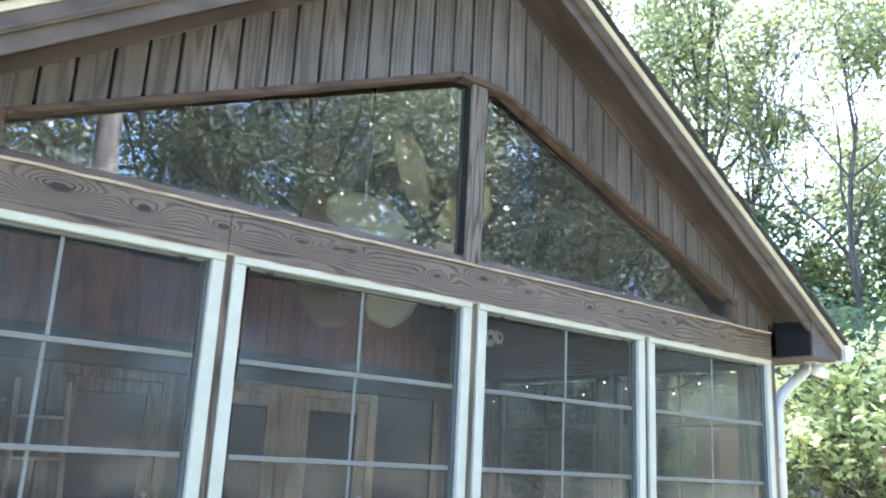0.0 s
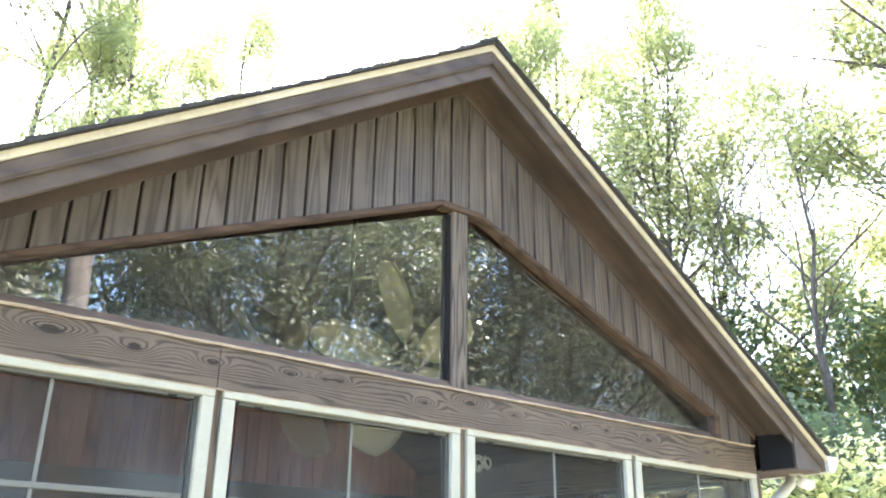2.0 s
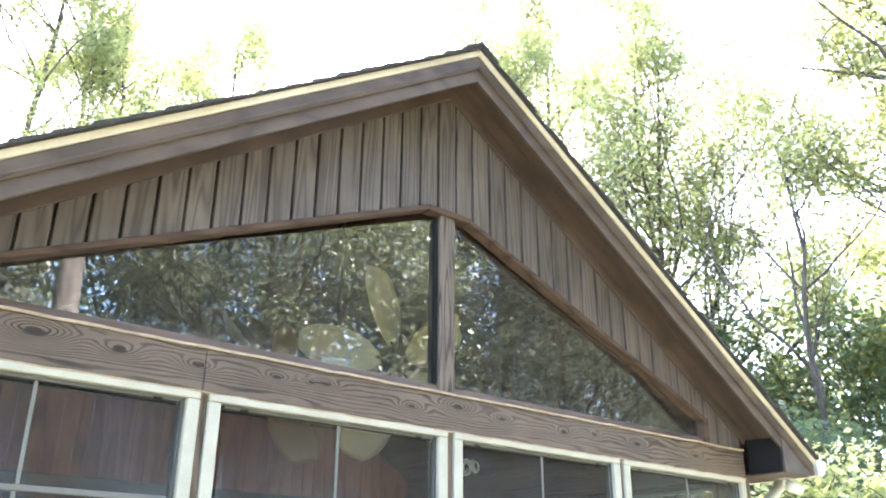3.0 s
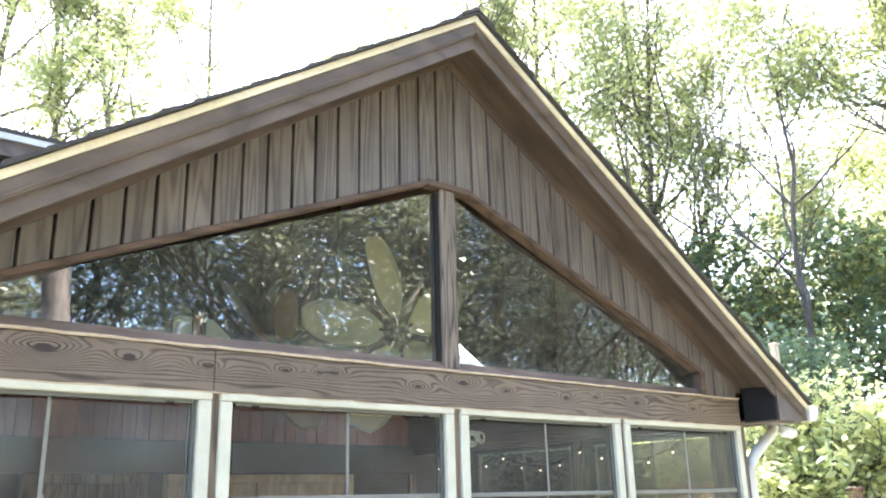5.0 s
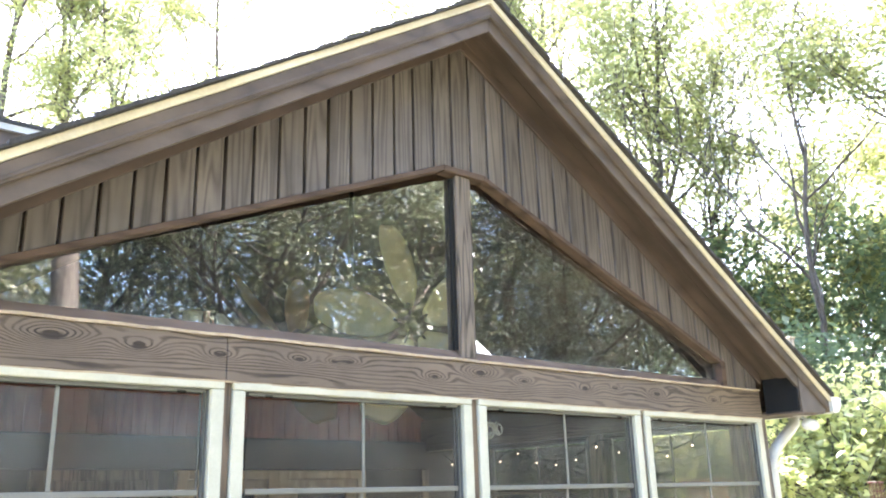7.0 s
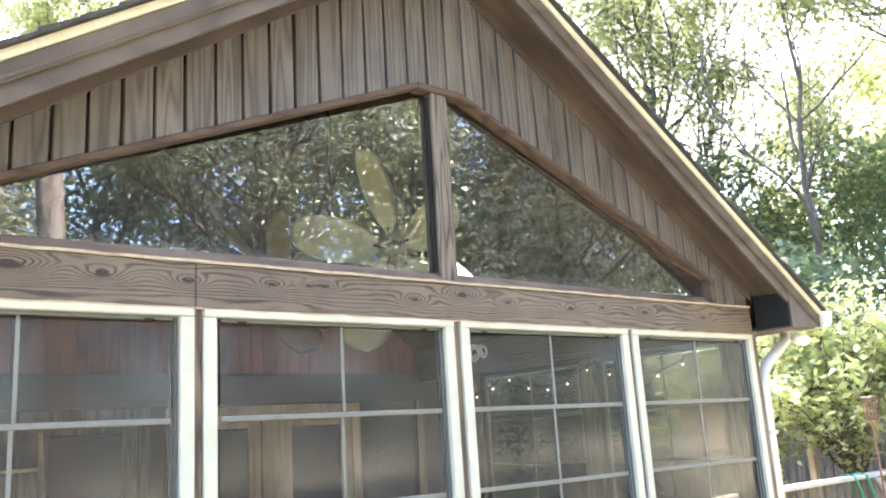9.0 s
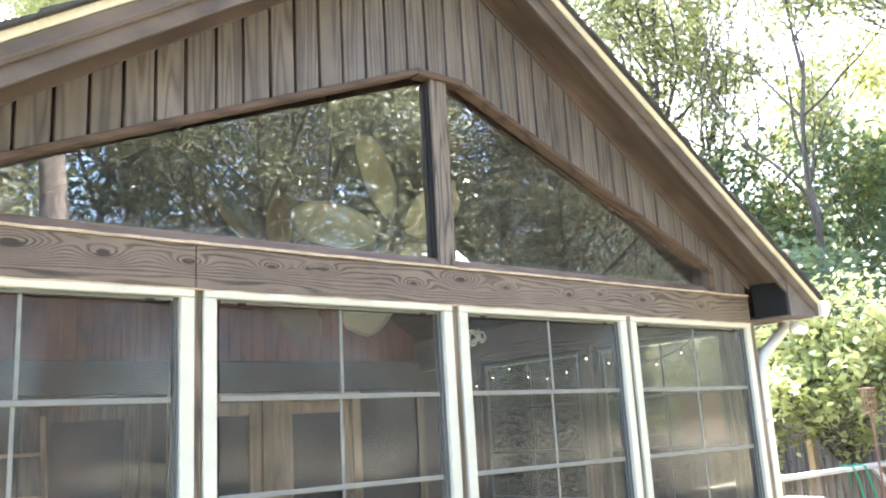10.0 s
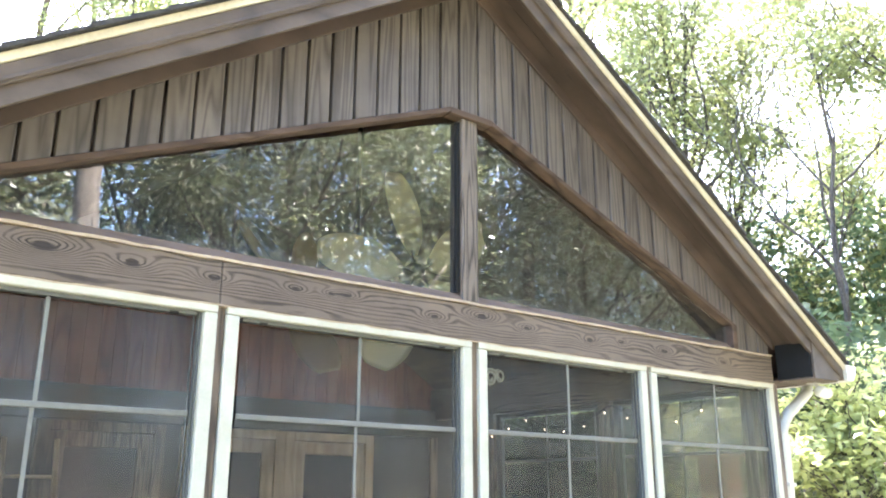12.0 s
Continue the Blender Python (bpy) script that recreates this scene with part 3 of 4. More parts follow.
part("ridge_cap", slab(B(), [(XC - 0.13, 4.5), (XC, 4.585), (XC + 0.13, 4.5), (XC + 0.13, 4.52), (XC, 4.607), (XC - 0.13, 4.52)], Y0 - 0.04, Y1), SHINGLE, roof)

# cornice return at the right eave: black box, rake tail, gutter
for s in (1,):
    ret = thing("cornice_return", "black boxed cornice return under the eave", "cornice", kind="structure")
    part("box", slab(B(), [(2.915, 2.335), (3.25, 2.335), (3.25, 2.42), (2.915, 2.62)], -0.258, 0.0, 0.004), BLACK, ret)
    part("edge", box(B(), 2.915, 3.24, -0.262, 0.0, 2.322, 2.333), RAKE_WOOD, ret, "brown lower edge")
part("rake_tail", slab(B(), [(2.93, 2.325), (3.24, 2.325), (3.295, 2.37), (3.295, 2.42), (2.93, 2.6)], -0.276, -0.2585, 0.003), RAKE_WOOD, roof)
part("fascia", box(B(), 3.292, 3.312, -0.234, Y1, 2.33, 2.4), RAKE_WOOD, roof)
part("eave_soffit", box(B(), 2.93, 3.291, 0.0, Y1, 2.335, 2.35), SOFFIT_WOOD, roof)

gut = thing("gutter", "white aluminium gutter along the eave with a closed end", "gutter")
gp = [(x + 0.07, z) for x, z in ((3.248, 2.335), (3.335, 2.335), (3.382, 2.39), (3.39, 2.445), (3.378, 2.445), (3.37, 2.395), (3.329, 2.347), (3.26, 2.347), (3.26, 2.445), (3.248, 2.445))]
part("trough", slab(B(), gp, -0.29, Y1), WHITE_METAL, gut)
part("end_cap", slab(B(), [(3.32, 2.338), (3.405, 2.338), (3.451, 2.39), (3.46, 2.448), (3.32, 2.45)], -0.305, -0.291, 0.002), WHITE_METAL, gut)

spout = thing("downspout", "white aluminium downspout with an elbow at the corner", "downspout")
tube_pts = [(3.34, 0.02, 2.34), (3.33, 0.02, 2.28), (3.26, 0.02, 2.235), (3.06, 0.03, 2.11), (2.99, 0.035, 2.04), (2.968, 0.04, 1.94), (2.965, 0.04, 0.1)]
part("pipe", tube(B(), tube_pts, 0.041, 12), WHITE_METAL, spout, smooth=True)
for z in (1.6, 0.5):
    part("strap", box(B(), 2.92, 3.01, -0.003, 0.083, z, z + 0.025), WHITE_METAL, spout)

# twin flood lamp under the eave
flood = thing("flood_lamp", "white twin flood lamp under the eave", "lamp")
part("base", box(B(), 3.14, 3.22, -0.16, -0.08, 2.315, 2.334, 0.006), WHITE_METAL, flood)
for dx, dy in ((-0.015, -0.03), (0.1, 0.0)):
    part("arm", tube(B(), [(3.18, -0.12, 2.32), (3.18 + dx * 0.6, -0.12 + dy, 2.3), (3.18 + dx, -0.14 + dy, 2.27)], 0.012, 8), WHITE_METAL, flood)
    part("bulb", ball(B(), (3.18 + dx, -0.15 + dy, 2.255), 0.043, 1, 1.15, 1), LAMP_GLASS, flood, "frosted round bulb", True)

# ---- inside the porch ----
# house wall behind the porch
house = thing("house", "dark brown house behind the porch with a shallow roof", "house")
part("wall", box(B(), -9.0, 3.7, DEPTH, DEPTH + 0.2, 0.0, 4.63), DARK_WALL, house)
for i in range(46):
    x0 = -2.75 + i * 0.122
    xa, xb = x0, x0 + 0.1205
    if abs(xa + 0.058 - XC) < 2.75:
        part("red_board", slab(B(), [(xa, 2.4), (xb, 2.4), (xb, min(3.1, roof_z(xb, 4.44))), (xa, min(3.1, roof_z(xa, 4.44)))], DEPTH - 0.03, DEPTH - 0.001, 0.004), RED_WALL, house)
part("header", box(B(), XL, XR, DEPTH - 0.12, DEPTH - 0.002, 2.12, 2.398, 0.004), DARK_WALL, house, "dark header beam")
part("roof", slab(B(), [(-9.3, 4.635), (3.9, 4.635), (3.9, 4.68), (-9.3, 4.68)], 3.55, 3.99), SOFFIT_WOOD, house)
part("fascia", box(B(), -9.3, 3.9, 3.53, 3.549, 4.56, 4.69), RAKE_WOOD, house)
part("drip_edge", box(B(), -9.3, 3.9, 3.5, 3.56, 4.692, 4.745), WHITE_METAL, house)
bm = B()
v = [bm.verts.new(c) for c in ((-9.3, 3.49, 4.747), (3.9, 3.49, 4.747), (3.9, 9.0, 6.03), (-9.3, 9.0, 6.03), (-9.3, 3.49, 4.78), (3.9, 3.49, 4.78), (3.9, 9.0, 6.07), (-9.3, 9.0, 6.07))]
for q in ((0, 1, 2, 3), (4, 7, 6, 5), (0, 4, 5, 1), (1, 5, 6, 2), (2, 6, 7, 3), (3, 7, 4, 0)):
    bm.faces.new([v[i] for i in q])
part("shingles", bm, SHINGLE, house)


part("ledge", box(B(), XL + 0.7, XR - 0.7, DEPTH - 0.3, DEPTH - 0.002, 3.105, 3.135, 0.004), DARK_WALL, house, "dark plate ledge")
AQUA = painted("pale_aqua_glaze", (0.68, 0.8, 0.74), (0.55, 0.68, 0.62), 0.3, 0.5, 5.0)
CLAY = painted("pink_clay", (0.5, 0.25, 0.18), (0.34, 0.15, 0.1), 0.7, 0.6, 12.0)
canister = thing("canister", "pale aqua square canister on the wall ledge", "canister")
part("body", box(B(), 0.04, 0.175, 3.74, 3.87, 3.136, 3.45, 0.012), AQUA, canister)
part("lid", box(B(), 0.035, 0.18, 3.735, 3.875, 3.451, 3.49, 0.012), AQUA, canister)
jug = thing("clay_jug", "pink clay jug on the wall ledge", "jug")
part("body", tube(B(), [(0.24, 3.8, z) for z in (3.136, 3.2, 3.3, 3.38, 3.44, 3.5)], [0.04, 0.055, 0.05, 0.03, 0.024, 0.034], 16), CLAY, jug, "", True)
part("grip", tube(B(), [(0.265, 3.8, 3.45), (0.305, 3.8, 3.42), (0.3, 3.8, 3.34), (0.28, 3.8, 3.3)], 0.008, 8), CLAY, jug, "", True)
model = thing("model_sail", "pale aqua wedge-shaped panel on the wall ledge", "ornament")
part("panel", slab(B(), [(0.325, 3.16), (0.64, 3.16), (0.64, 3.27), (0.39, 3.49), (0.325, 3.49)], 3.77, 3.795, 0.005), AQUA, model)
part("foot", box(B(), 0.33, 0.63, 3.73, 3.84, 3.136, 3.159, 0.004), CLAY, model)


def french_door(x, w, name, wood=PINE, label="pale pine glazed door in the house wall"):
    t = thing(name, label, "door", "house doors", "structure")
    y0, y1 = DEPTH - 0.07, DEPTH - 0.003
    part("casing", box(B(), x - 0.1, x - 0.003, y0 - 0.02, y1, 0.22, 2.11, 0.004), wood, t)
    part("casing", box(B(), x + w + 0.003, x + w + 0.1, y0 - 0.02, y1, 0.22, 2.11, 0.004), wood, t)
    part("casing", box(B(), x - 0.002, x + w + 0.002, y0 - 0.02, y1, 2.03, 2.11, 0.004), wood, t)
    leaf = part("leaf", box(B(), x, x + 0.12, y0, y1, 0.23, 2.025, 0.003), wood, t)
    part("stile", box(B(), x + w - 0.12, x + w, y0, y1, 0.23, 2.025, 0.003), wood, leaf)
    part("rail", box(B(), x + 0.121, x + w - 0.121, y0, y1, 1.91, 2.025, 0.003), wood, leaf)
    part("rail", box(B(), x + 0.121, x + w - 0.121, y0, y1, 0.23, 0.48, 0.003), wood, leaf)
    part("pane", box(B(), x + 0.121, x + w - 0.121, y0 + 0.02, y0 + 0.03, 0.481, 1.909), BLACK, leaf, "dark glass")
    part("knob", ball(B(), (x + w - 0.06, y0 - 0.03, 1.1), 0.028), WHITE_METAL, leaf, "bright metal knob", True)
    return t


french_door(1.17, 0.78, "door_1")
french_door(0.2, 0.77, "door_2")
# dark wood in place of pine puts the dimness behind the panes into its colour
french_door(-0.98, 0.82, "door_3", POST_WOOD, "dark brown glazed door with dark casing in the house wall")


# ---- ceiling fan with two tilted heads ----
def palm_blade(length, width, twist):
    """A cupped palm-leaf blade along +x: an oval with a blunt tip, ribbed along its middle."""
    bm = B()
    rows = []
    for i in range(17):
        f = i / 16
        half = width / 2 * max(0.1, (1 - abs(1.9 * f - 1.0) ** 2.6 if f > 0.526 else 1 - abs(1.9 * f - 1.0) ** 2.0)) ** 0.6
        ks = (-1, -0.75, -0.5, -0.25, 0, 0.25, 0.5, 0.75, 1)
        rows.append([bm.verts.new((0.1 + length * f, half * k, -0.2 * half * (1 - k * k) - 0.05 * f * f - (0.004 if n % 2 else 0.0))) for n, k in enumerate(ks)])
    for a, c in zip(rows, rows[1:]):
        for k in range(8):
            bm.faces.new((a[k], a[k + 1], c[k + 1], c[k]))
    bmesh.ops.solidify(bm, geom=bm.faces[:], thickness=0.008)
    bmesh.ops.rotate(bm, verts=bm.verts[:], cent=(0, 0, 0), matrix=Matrix.Rotation(radians(twist), 3, "X"))
    return bm


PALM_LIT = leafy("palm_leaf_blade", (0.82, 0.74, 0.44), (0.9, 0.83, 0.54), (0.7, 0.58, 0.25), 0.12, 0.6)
fan = thing("ceiling_fan", "twin-headed ceiling fan with cream palm-leaf blades", "fan")
HEADS = [((0.165, 0.645, 2.828), (-0.074, -1.0, -0.03), 77.5), ((-0.04, 1.78, 2.86), (-0.25, 0.87, -0.42), 60)]
part("downrod", tube(B(), [(XC, 1.15, 4.4), (XC, 1.15, 3.05)], 0.016, 10), IRON, fan)
part("cross_bar", tube(B(), [(0.17, 0.77, 2.835), (XC, 1.15, 3.02), (-0.015, 1.68, 2.91)], 0.016, 10), IRON, fan)
# same palm leaf for the rear head, its backlit shade put into browner tones
PALM_SHADED = leafy("shaded_palm_blade", (0.5, 0.34, 0.18), (0.6, 0.43, 0.25), (0.5, 0.32, 0.15), 0.35, 0.6)
for (place, axis, start), palm in zip(HEADS, (PALM_LIT, PALM_SHADED)):
    q = Vector(axis).normalized()
    side = q.cross(Vector((0, 0, 1))).normalized()
    top = side.cross(q)
    m = Matrix((side, top, q)).transposed().to_4x4()
    m.translation = place
    hub = part("motor", tube(B(), [(0, 0, -0.14), (0, 0, -0.12), (0, 0, -0.02), (0, 0, 0.03), (0, 0, 0.05)], [0.03, 0.05, 0.055, 0.042, 0.02], 18), IRON, fan, "dark bronze motor", True)
    hub.matrix_basis = m
    for k in range(5):
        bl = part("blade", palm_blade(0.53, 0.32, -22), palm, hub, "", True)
        bl.matrix_basis = pose(0, 0, 0, 0, 0, start + 72 * k)
        bm = B()
        tube(bm, [(0.04, 0, 0), (0.13, 0, -0.004)], 0.009, 8)
        arm = part("blade_arm", bm, IRON, hub)
        arm.matrix_basis = pose(0, 0, 0, 0, 0, start + 72 * k)


# ---- trees ----
def branch_lines(seed, height, spread, lean=(0, 0), levels=3, first=0.3, kids=7, girth=1.0, crooked=0.07):
    """Limbs as lists of points with radii, and the twig ends that carry leaves."""
    r = random.Random(seed)
    lines, tips = [], []

    def grow(p, d, length, radius, level):
        n = (13, 6, 5, 4)[level]
        pts, rad = [p.copy()], [radius]
        for i in range(n):
            wob = Vector((r.uniform(-1, 1), r.uniform(-1, 1), r.uniform(-0.5, 0.8))) * (crooked, 0.3, 0.36, 0.4)[level]
            d = (d + wob + Vector((0, 0, 0.05))).normalized()
            p = p + d * (length / n)
            pts.append(p.copy())
            rad.append(radius * (1 - 0.8 * (i + 1) / n) + 0.004)
            f = (i + 1) / n
            if level < levels and f > (first if level == 0 else 0.3):
                mean = kids / 4 if level == 0 else (1.25, 0.9)[level - 1]
                for _ in range(int(mean) + (r.random() < mean % 1)):
                    a = r.uniform(0, 6.283)
                    out = Vector((math.cos(a), math.sin(a), r.uniform(-0.05, 0.8))).normalized()
                    k = (d * 0.4 + out).normalized()
                    ln = (spread * (1.4 - 0.7 * f) if level == 0 else length * 0.5) * r.uniform(0.55, 1.15)
                    grow(p.copy(), k, ln, rad[-1] * 0.55 + 0.003, level + 1)
            if level >= levels - 1 and i > 0:
                tips.append(p.copy())
        tips.append(p.copy())
        lines.append((pts, rad, level))

    grow(Vector((0, 0, 0)), Vector((lean[0], lean[1], 1)).normalized(), height, (height * 0.0065 + 0.035) * girth, 0)
    return lines, tips


def leaf_mesh(name, centres, per, spread, size, seed, flat=0.6):
    """Many pointed leaves round the twig ends, each a folded blade of four points."""
    g = np.random.default_rng(seed)
    c = np.repeat(np.array(centres), per, axis=0)
    k = len(c)
    c = c + g.normal(0, spread, (k, 3)) * (1, 1, 0.7)
    d = g.normal(0, 1, (k, 3)) * (1, 1, flat)
    d /= np.linalg.norm(d, axis=1)[:, None]
    up = g.normal(0, 0.6, (k, 3)) + (0, 0, 1)
    w = np.cross(d, up)
    w /= np.linalg.norm(w, axis=1)[:, None] + 1e-9
    nn = np.cross(w, d)
    s = (size * g.uniform(0.6, 1.3, k))[:, None]
    v = np.stack([c - d * s * 0.5, c + w * s * 0.27 + nn * s * 0.06 - d * s * 0.05, c + d * s * 0.5 - nn * s * 0.08, c - w * s * 0.27 + nn * s * 0.06 - d * s * 0.05], 1).reshape(-1, 3)
    idx = np.arange(k)[:, None] * 4
    me = bpy.data.meshes.new(name)
    me.vertices.add(4 * k)
    me.vertices.foreach_set("co", v.ravel())
    me.loops.add(4 * k)
    me.loops.foreach_set("vertex_index", (idx + np.array([0, 1, 2, 3])).ravel())
    me.polygons.add(k)
    me.polygons.foreach_set("loop_start", np.arange(k) * 4)
    me.update(calc_edges=True)
    return me


def tree(label, x, y, height, spread, seed, per=26, leaf=0.14, mat=OAK_LEAF, lean=(0, 0), first=0.3, kids=8, clump=0.6, name="tree", levels=3, z=0.0, dropped=0.0, bare=4, girth=1.0, gaps=-1.0, crooked=0.07):
    t = thing(name, label, "tree", "trees round the house")
    t.matrix_basis = pose(x, y, z)
    lines, tips = branch_lines(seed, height, spread, lean, levels, first, kids, girth, crooked)
    bm = B()
    for pts, rad, level in lines:
        if level < bare:
            tube(bm, pts, rad, 9 if level == 0 else (6 if level == 1 else 3), level < 2)
    part("trunk", bm, BARK, t, "", True)
    r = random.Random(seed + 1)
    shift = Vector((seed * 3.7, seed * 1.3, 0))
    keep = [p for p in tips if r.random() > dropped and noise.noise(p * 0.42 + shift) > gaps]
    me = leaf_mesh("crown", keep, per, clump, leaf, seed + 2)
    me.materials.append(mat)
    ob = new("crown", me)
    ob.parent = t
    return t, len(keep)


GREEN = "tall broad-leaved tree with sunlit yellow-green leaves"
AIRY = "slender tree with sparse bright leaves"


def far_tree(lab, az, dist, h, sp, seed, per, leaf, bare_share, first, mat=OAK_LEAF, gaps=-0.04, kids=10, crooked=0.07):
    """A tree by its bearing from the yard in degrees and its distance."""
    tree(lab, -2.9 + dist * math.sin(radians(az)), -3.4 + dist * math.cos(radians(az)), h, sp, seed, per, leaf, mat, dropped=bare_share, first=first,
         kids=kids, clump=0.34, bare=4 if dist < 25 else 3, gaps=gaps, crooked=crooked)


# behind and right of the porch
far_tree(GREEN, 44, 27.0, 21.0, 6.0, 11, 12, 0.17, 0.1, 0.2)
far_tree(GREEN, 52, 26.0, 19.0, 6.0, 26, 12, 0.16, 0.1, 0.2)
far_tree(GREEN, 55, 33.0, 25.0, 7.0, 12, 10, 0.17, 0.1, 0.2)
far_tree("crooked oak with bare forking limbs and thin foliage", 64, 23.0, 13.0, 6.0, 23, 7, 0.15, 0.1, 0.4, gaps=0.12, kids=5, crooked=0.3)
far_tree(GREEN, 73, 20.0, 18.5, 5.4, 81, 22, 0.15, 0.1, 0.46, gaps=-0.12)
far_tree(AIRY, 43, 30.0, 21.0, 5.0, 82, 14, 0.16, 0.1, 0.3, gaps=-0.02)
far_tree(GREEN, 66, 31.0, 12.0, 6.0, 13, 17, 0.17, 0.1, 0.1)
far_tree(GREEN, 71, 36.0, 13.0, 6.5, 16, 17, 0.19, 0.1, 0.08)
far_tree(GREEN, 70, 23.0, 22.0, 6.0, 28, 20, 0.15, 0.1, 0.46)
far_tree(GREEN, 75, 22.0, 21.0, 6.0, 14, 20, 0.15, 0.1, 0.44)
far_tree(GREEN, 81, 24.0, 24.0, 6.0, 30, 12, 0.16, 0.1, 0.4)
far_tree(AIRY, 50, 38.0, 29.0, 6.5, 24, 12, 0.18, 0.1, 0.3)
far_tree(AIRY, 47, 31.0, 28.0, 6.0, 29, 12, 0.17, 0.1, 0.35)
far_tree(GREEN, 58, 28.0, 14.5, 6.0, 71, 12, 0.16, 0.1, 0.15)
# over the left slope of the roof
far_tree(AIRY, 37, 35.0, 25.0, 5.0, 17, 15, 0.16, 0.1, 0.35)
far_tree(AIRY, 26, 34.0, 26.0, 5.5, 18, 20, 0.16, 0.1, 0.35)
far_tree(AIRY, 20, 30.0, 25.0, 5.0, 27, 20, 0.16, 0.1, 0.35)
far_tree(AIRY, 15, 33.0, 29.0, 5.5, 19, 22, 0.16, 0.1, 0.35)
far_tree(AIRY, 8, 31.0, 28.0, 6.0, 20, 22, 0.17, 0.1, 0.35)
far_tree(AIRY, 0, 32.0, 28.0, 6.0, 25, 22, 0.17, 0.1, 0.35)

DARK = "dense dark green tree of the yard's wooded edge"
for x, y, h, sp, seed in ((0.6, -13.0, 13.0, 4.5, 32), (5.0, -12.0, 13.0, 4.6, 33), (9.6, -13.0, 13.5, 4.8, 34), (3.0, -17.5, 16.0, 5.0, 35), (14.0, -12.5, 13.5, 4.8, 36),
                          (8.5, -18.0, 16.0, 5.0, 37), (18.5, -13.5, 14.0, 5.0, 38), (14.5, -18.5, 16.0, 5.2, 39), (23.0, -13.0, 14.0, 5.2, 40), (21.0, -19.0, 17.0, 5.4, 41)):
    tree(DARK, x, y, h, sp, seed, 18, 0.13, GLINT_LEAF, bare=3, first=0.14, kids=9, clump=0.36, dropped=0.05, gaps=-0.45)


# bare-stemmed pines nearer the house
for x, y, seed in ((0.5, -8.8, 61), (13.2, -13.2, 62), (-1.6, -11.0, 63)):
    tree("tall pine with a thick bare sunlit trunk", x, y, 19.0, 3.5, seed, 12, 0.22, GLINT_LEAF, bare=3, first=0.55, kids=8, girth=1.5)


def thicket(name, label, spots, seed, per, leaf, mat):
    """Undergrowth: leaves massed round many stems, with no stem that one could count."""
    me = leaf_mesh(name, spots, per, 0.45, leaf, seed)
    me.materials.append(mat)
    return tagged(new(name, me), label, "undergrowth", kind="stuff")


r = random.Random(77)
low = []
for i in range(2300):
    x = r.uniform(-10, 36)
    low.append((x, -20 - r.uniform(0, 7) + 0.12 * max(0, x - 12), r.uniform(0.1, 1) * 12.0))
thicket("woodland_edge", "dense green undergrowth along the yard's edge", low, 5, 30, 0.26, EVERGREEN)
low = []
for i in range(2500):
    turn = r.uniform(30, 86)
    az, d = radians(turn), r.uniform(25, 36)
    low.append((-2.9 + d * math.sin(az), -3.4 + d * math.cos(az), r.uniform(0.05, 1) * 9.4))
thicket("woodland", "dense green woodland behind the fence", low, 6, 30, 0.28, EVERGREEN)

# leaf ring added out of view to block low sky light from the left
low = []
for i in range(1500):
    az, d = radians(r.uniform(195, 348)), r.uniform(15, 24)
    low.append((-2.9 + d * math.sin(az), -3.4 + d * math.cos(az), r.uniform(0.02, 1) * 11.0))
thicket("light_blocking_rim", "unseen green woodland added round the yard to block low sky light", low, 9, 30, 0.3, EVERGREEN)

low = []
for i in range(900):
    x = r.uniform(7.5, 13.5)
    low.append((x, r.uniform(3.9 if x > 9.9 else 6.0, 10.5), r.uniform(0.03, 1) * 4.4))
thicket("shrub_hedge", "tall green shrubs beyond the deck", low, 8, 42, 0.19, EVERGREEN)

# low bright dogwoods by the deck
for x, y, h, sp, seed in ((7.7, 1.85, 1.95, 1.5, 51), (6.9, 3.0, 1.9, 1.2, 52), (9.2, 0.9, 2.0, 1.6, 53)):
    tree("small dogwood with large sunlit leaves beside the deck", x, y, h, sp, seed, 8, 0.12, DOG_LEAF, first=0.35, kids=8, clump=0.13, name="dogwood", dropped=0.6)

# ---- deck, fence and small things to the right ----
rail = thing("deck_railing", "wooden deck railing with a pale top rail and square balusters", "railing")
part("top_rail", box(B(), 3.6, 9.0, 1.02, 1.17, 1.035, 1.075, 0.006), PALE_WOOD, rail, "pale top rail")
part("lower_rail", box(B(), 3.6, 9.0, 1.07, 1.11, 0.3, 0.38, 0.004), GREY_WOOD, rail)
bal = bpy.data.meshes.new("baluster")
bm = box(B(), -0.019, 0.019, -0.019, 0.019, 0, 0.654, 0.003)
bm.to_mesh(bal)
bm.free()
bal.materials.append(GREY_WOOD)
for i in range(34):
    o = new("baluster", bal)
    o.parent = rail
    o.matrix_basis = pose(3.75 + 0.155 * i, 1.09, 0.381, 0, 0, rng.uniform(-3, 3))
for x in (3.62, 5.4, 7.2, 8.95):
    part("rail_post", box(B(), x, x + 0.09, 1.05, 1.14, 0.0, 1.034, 0.004), GREY_WOOD, rail)
part("brace", slab(B(), [(6.5, 1.03), (7.3, 0.45), (7.3, 0.56), (6.62, 1.03)], 1.0, 1.04, 0.003), PALE_WOOD, rail)

bench = thing("deck_bench", "weathered wooden bench beside the railing", "bench")
part("seat", box(B(), 3.75, 4.5, 0.5, 0.85, 0.9, 0.94, 0.005), GREY_WOOD, bench)
for x, y in ((3.79, 0.54), (4.4, 0.54), (3.79, 0.76), (4.4, 0.76)):
    part("leg", box(B(), x, x + 0.06, y, y + 0.06, 0.0, 0.899, 0.003), GREY_WOOD, bench)

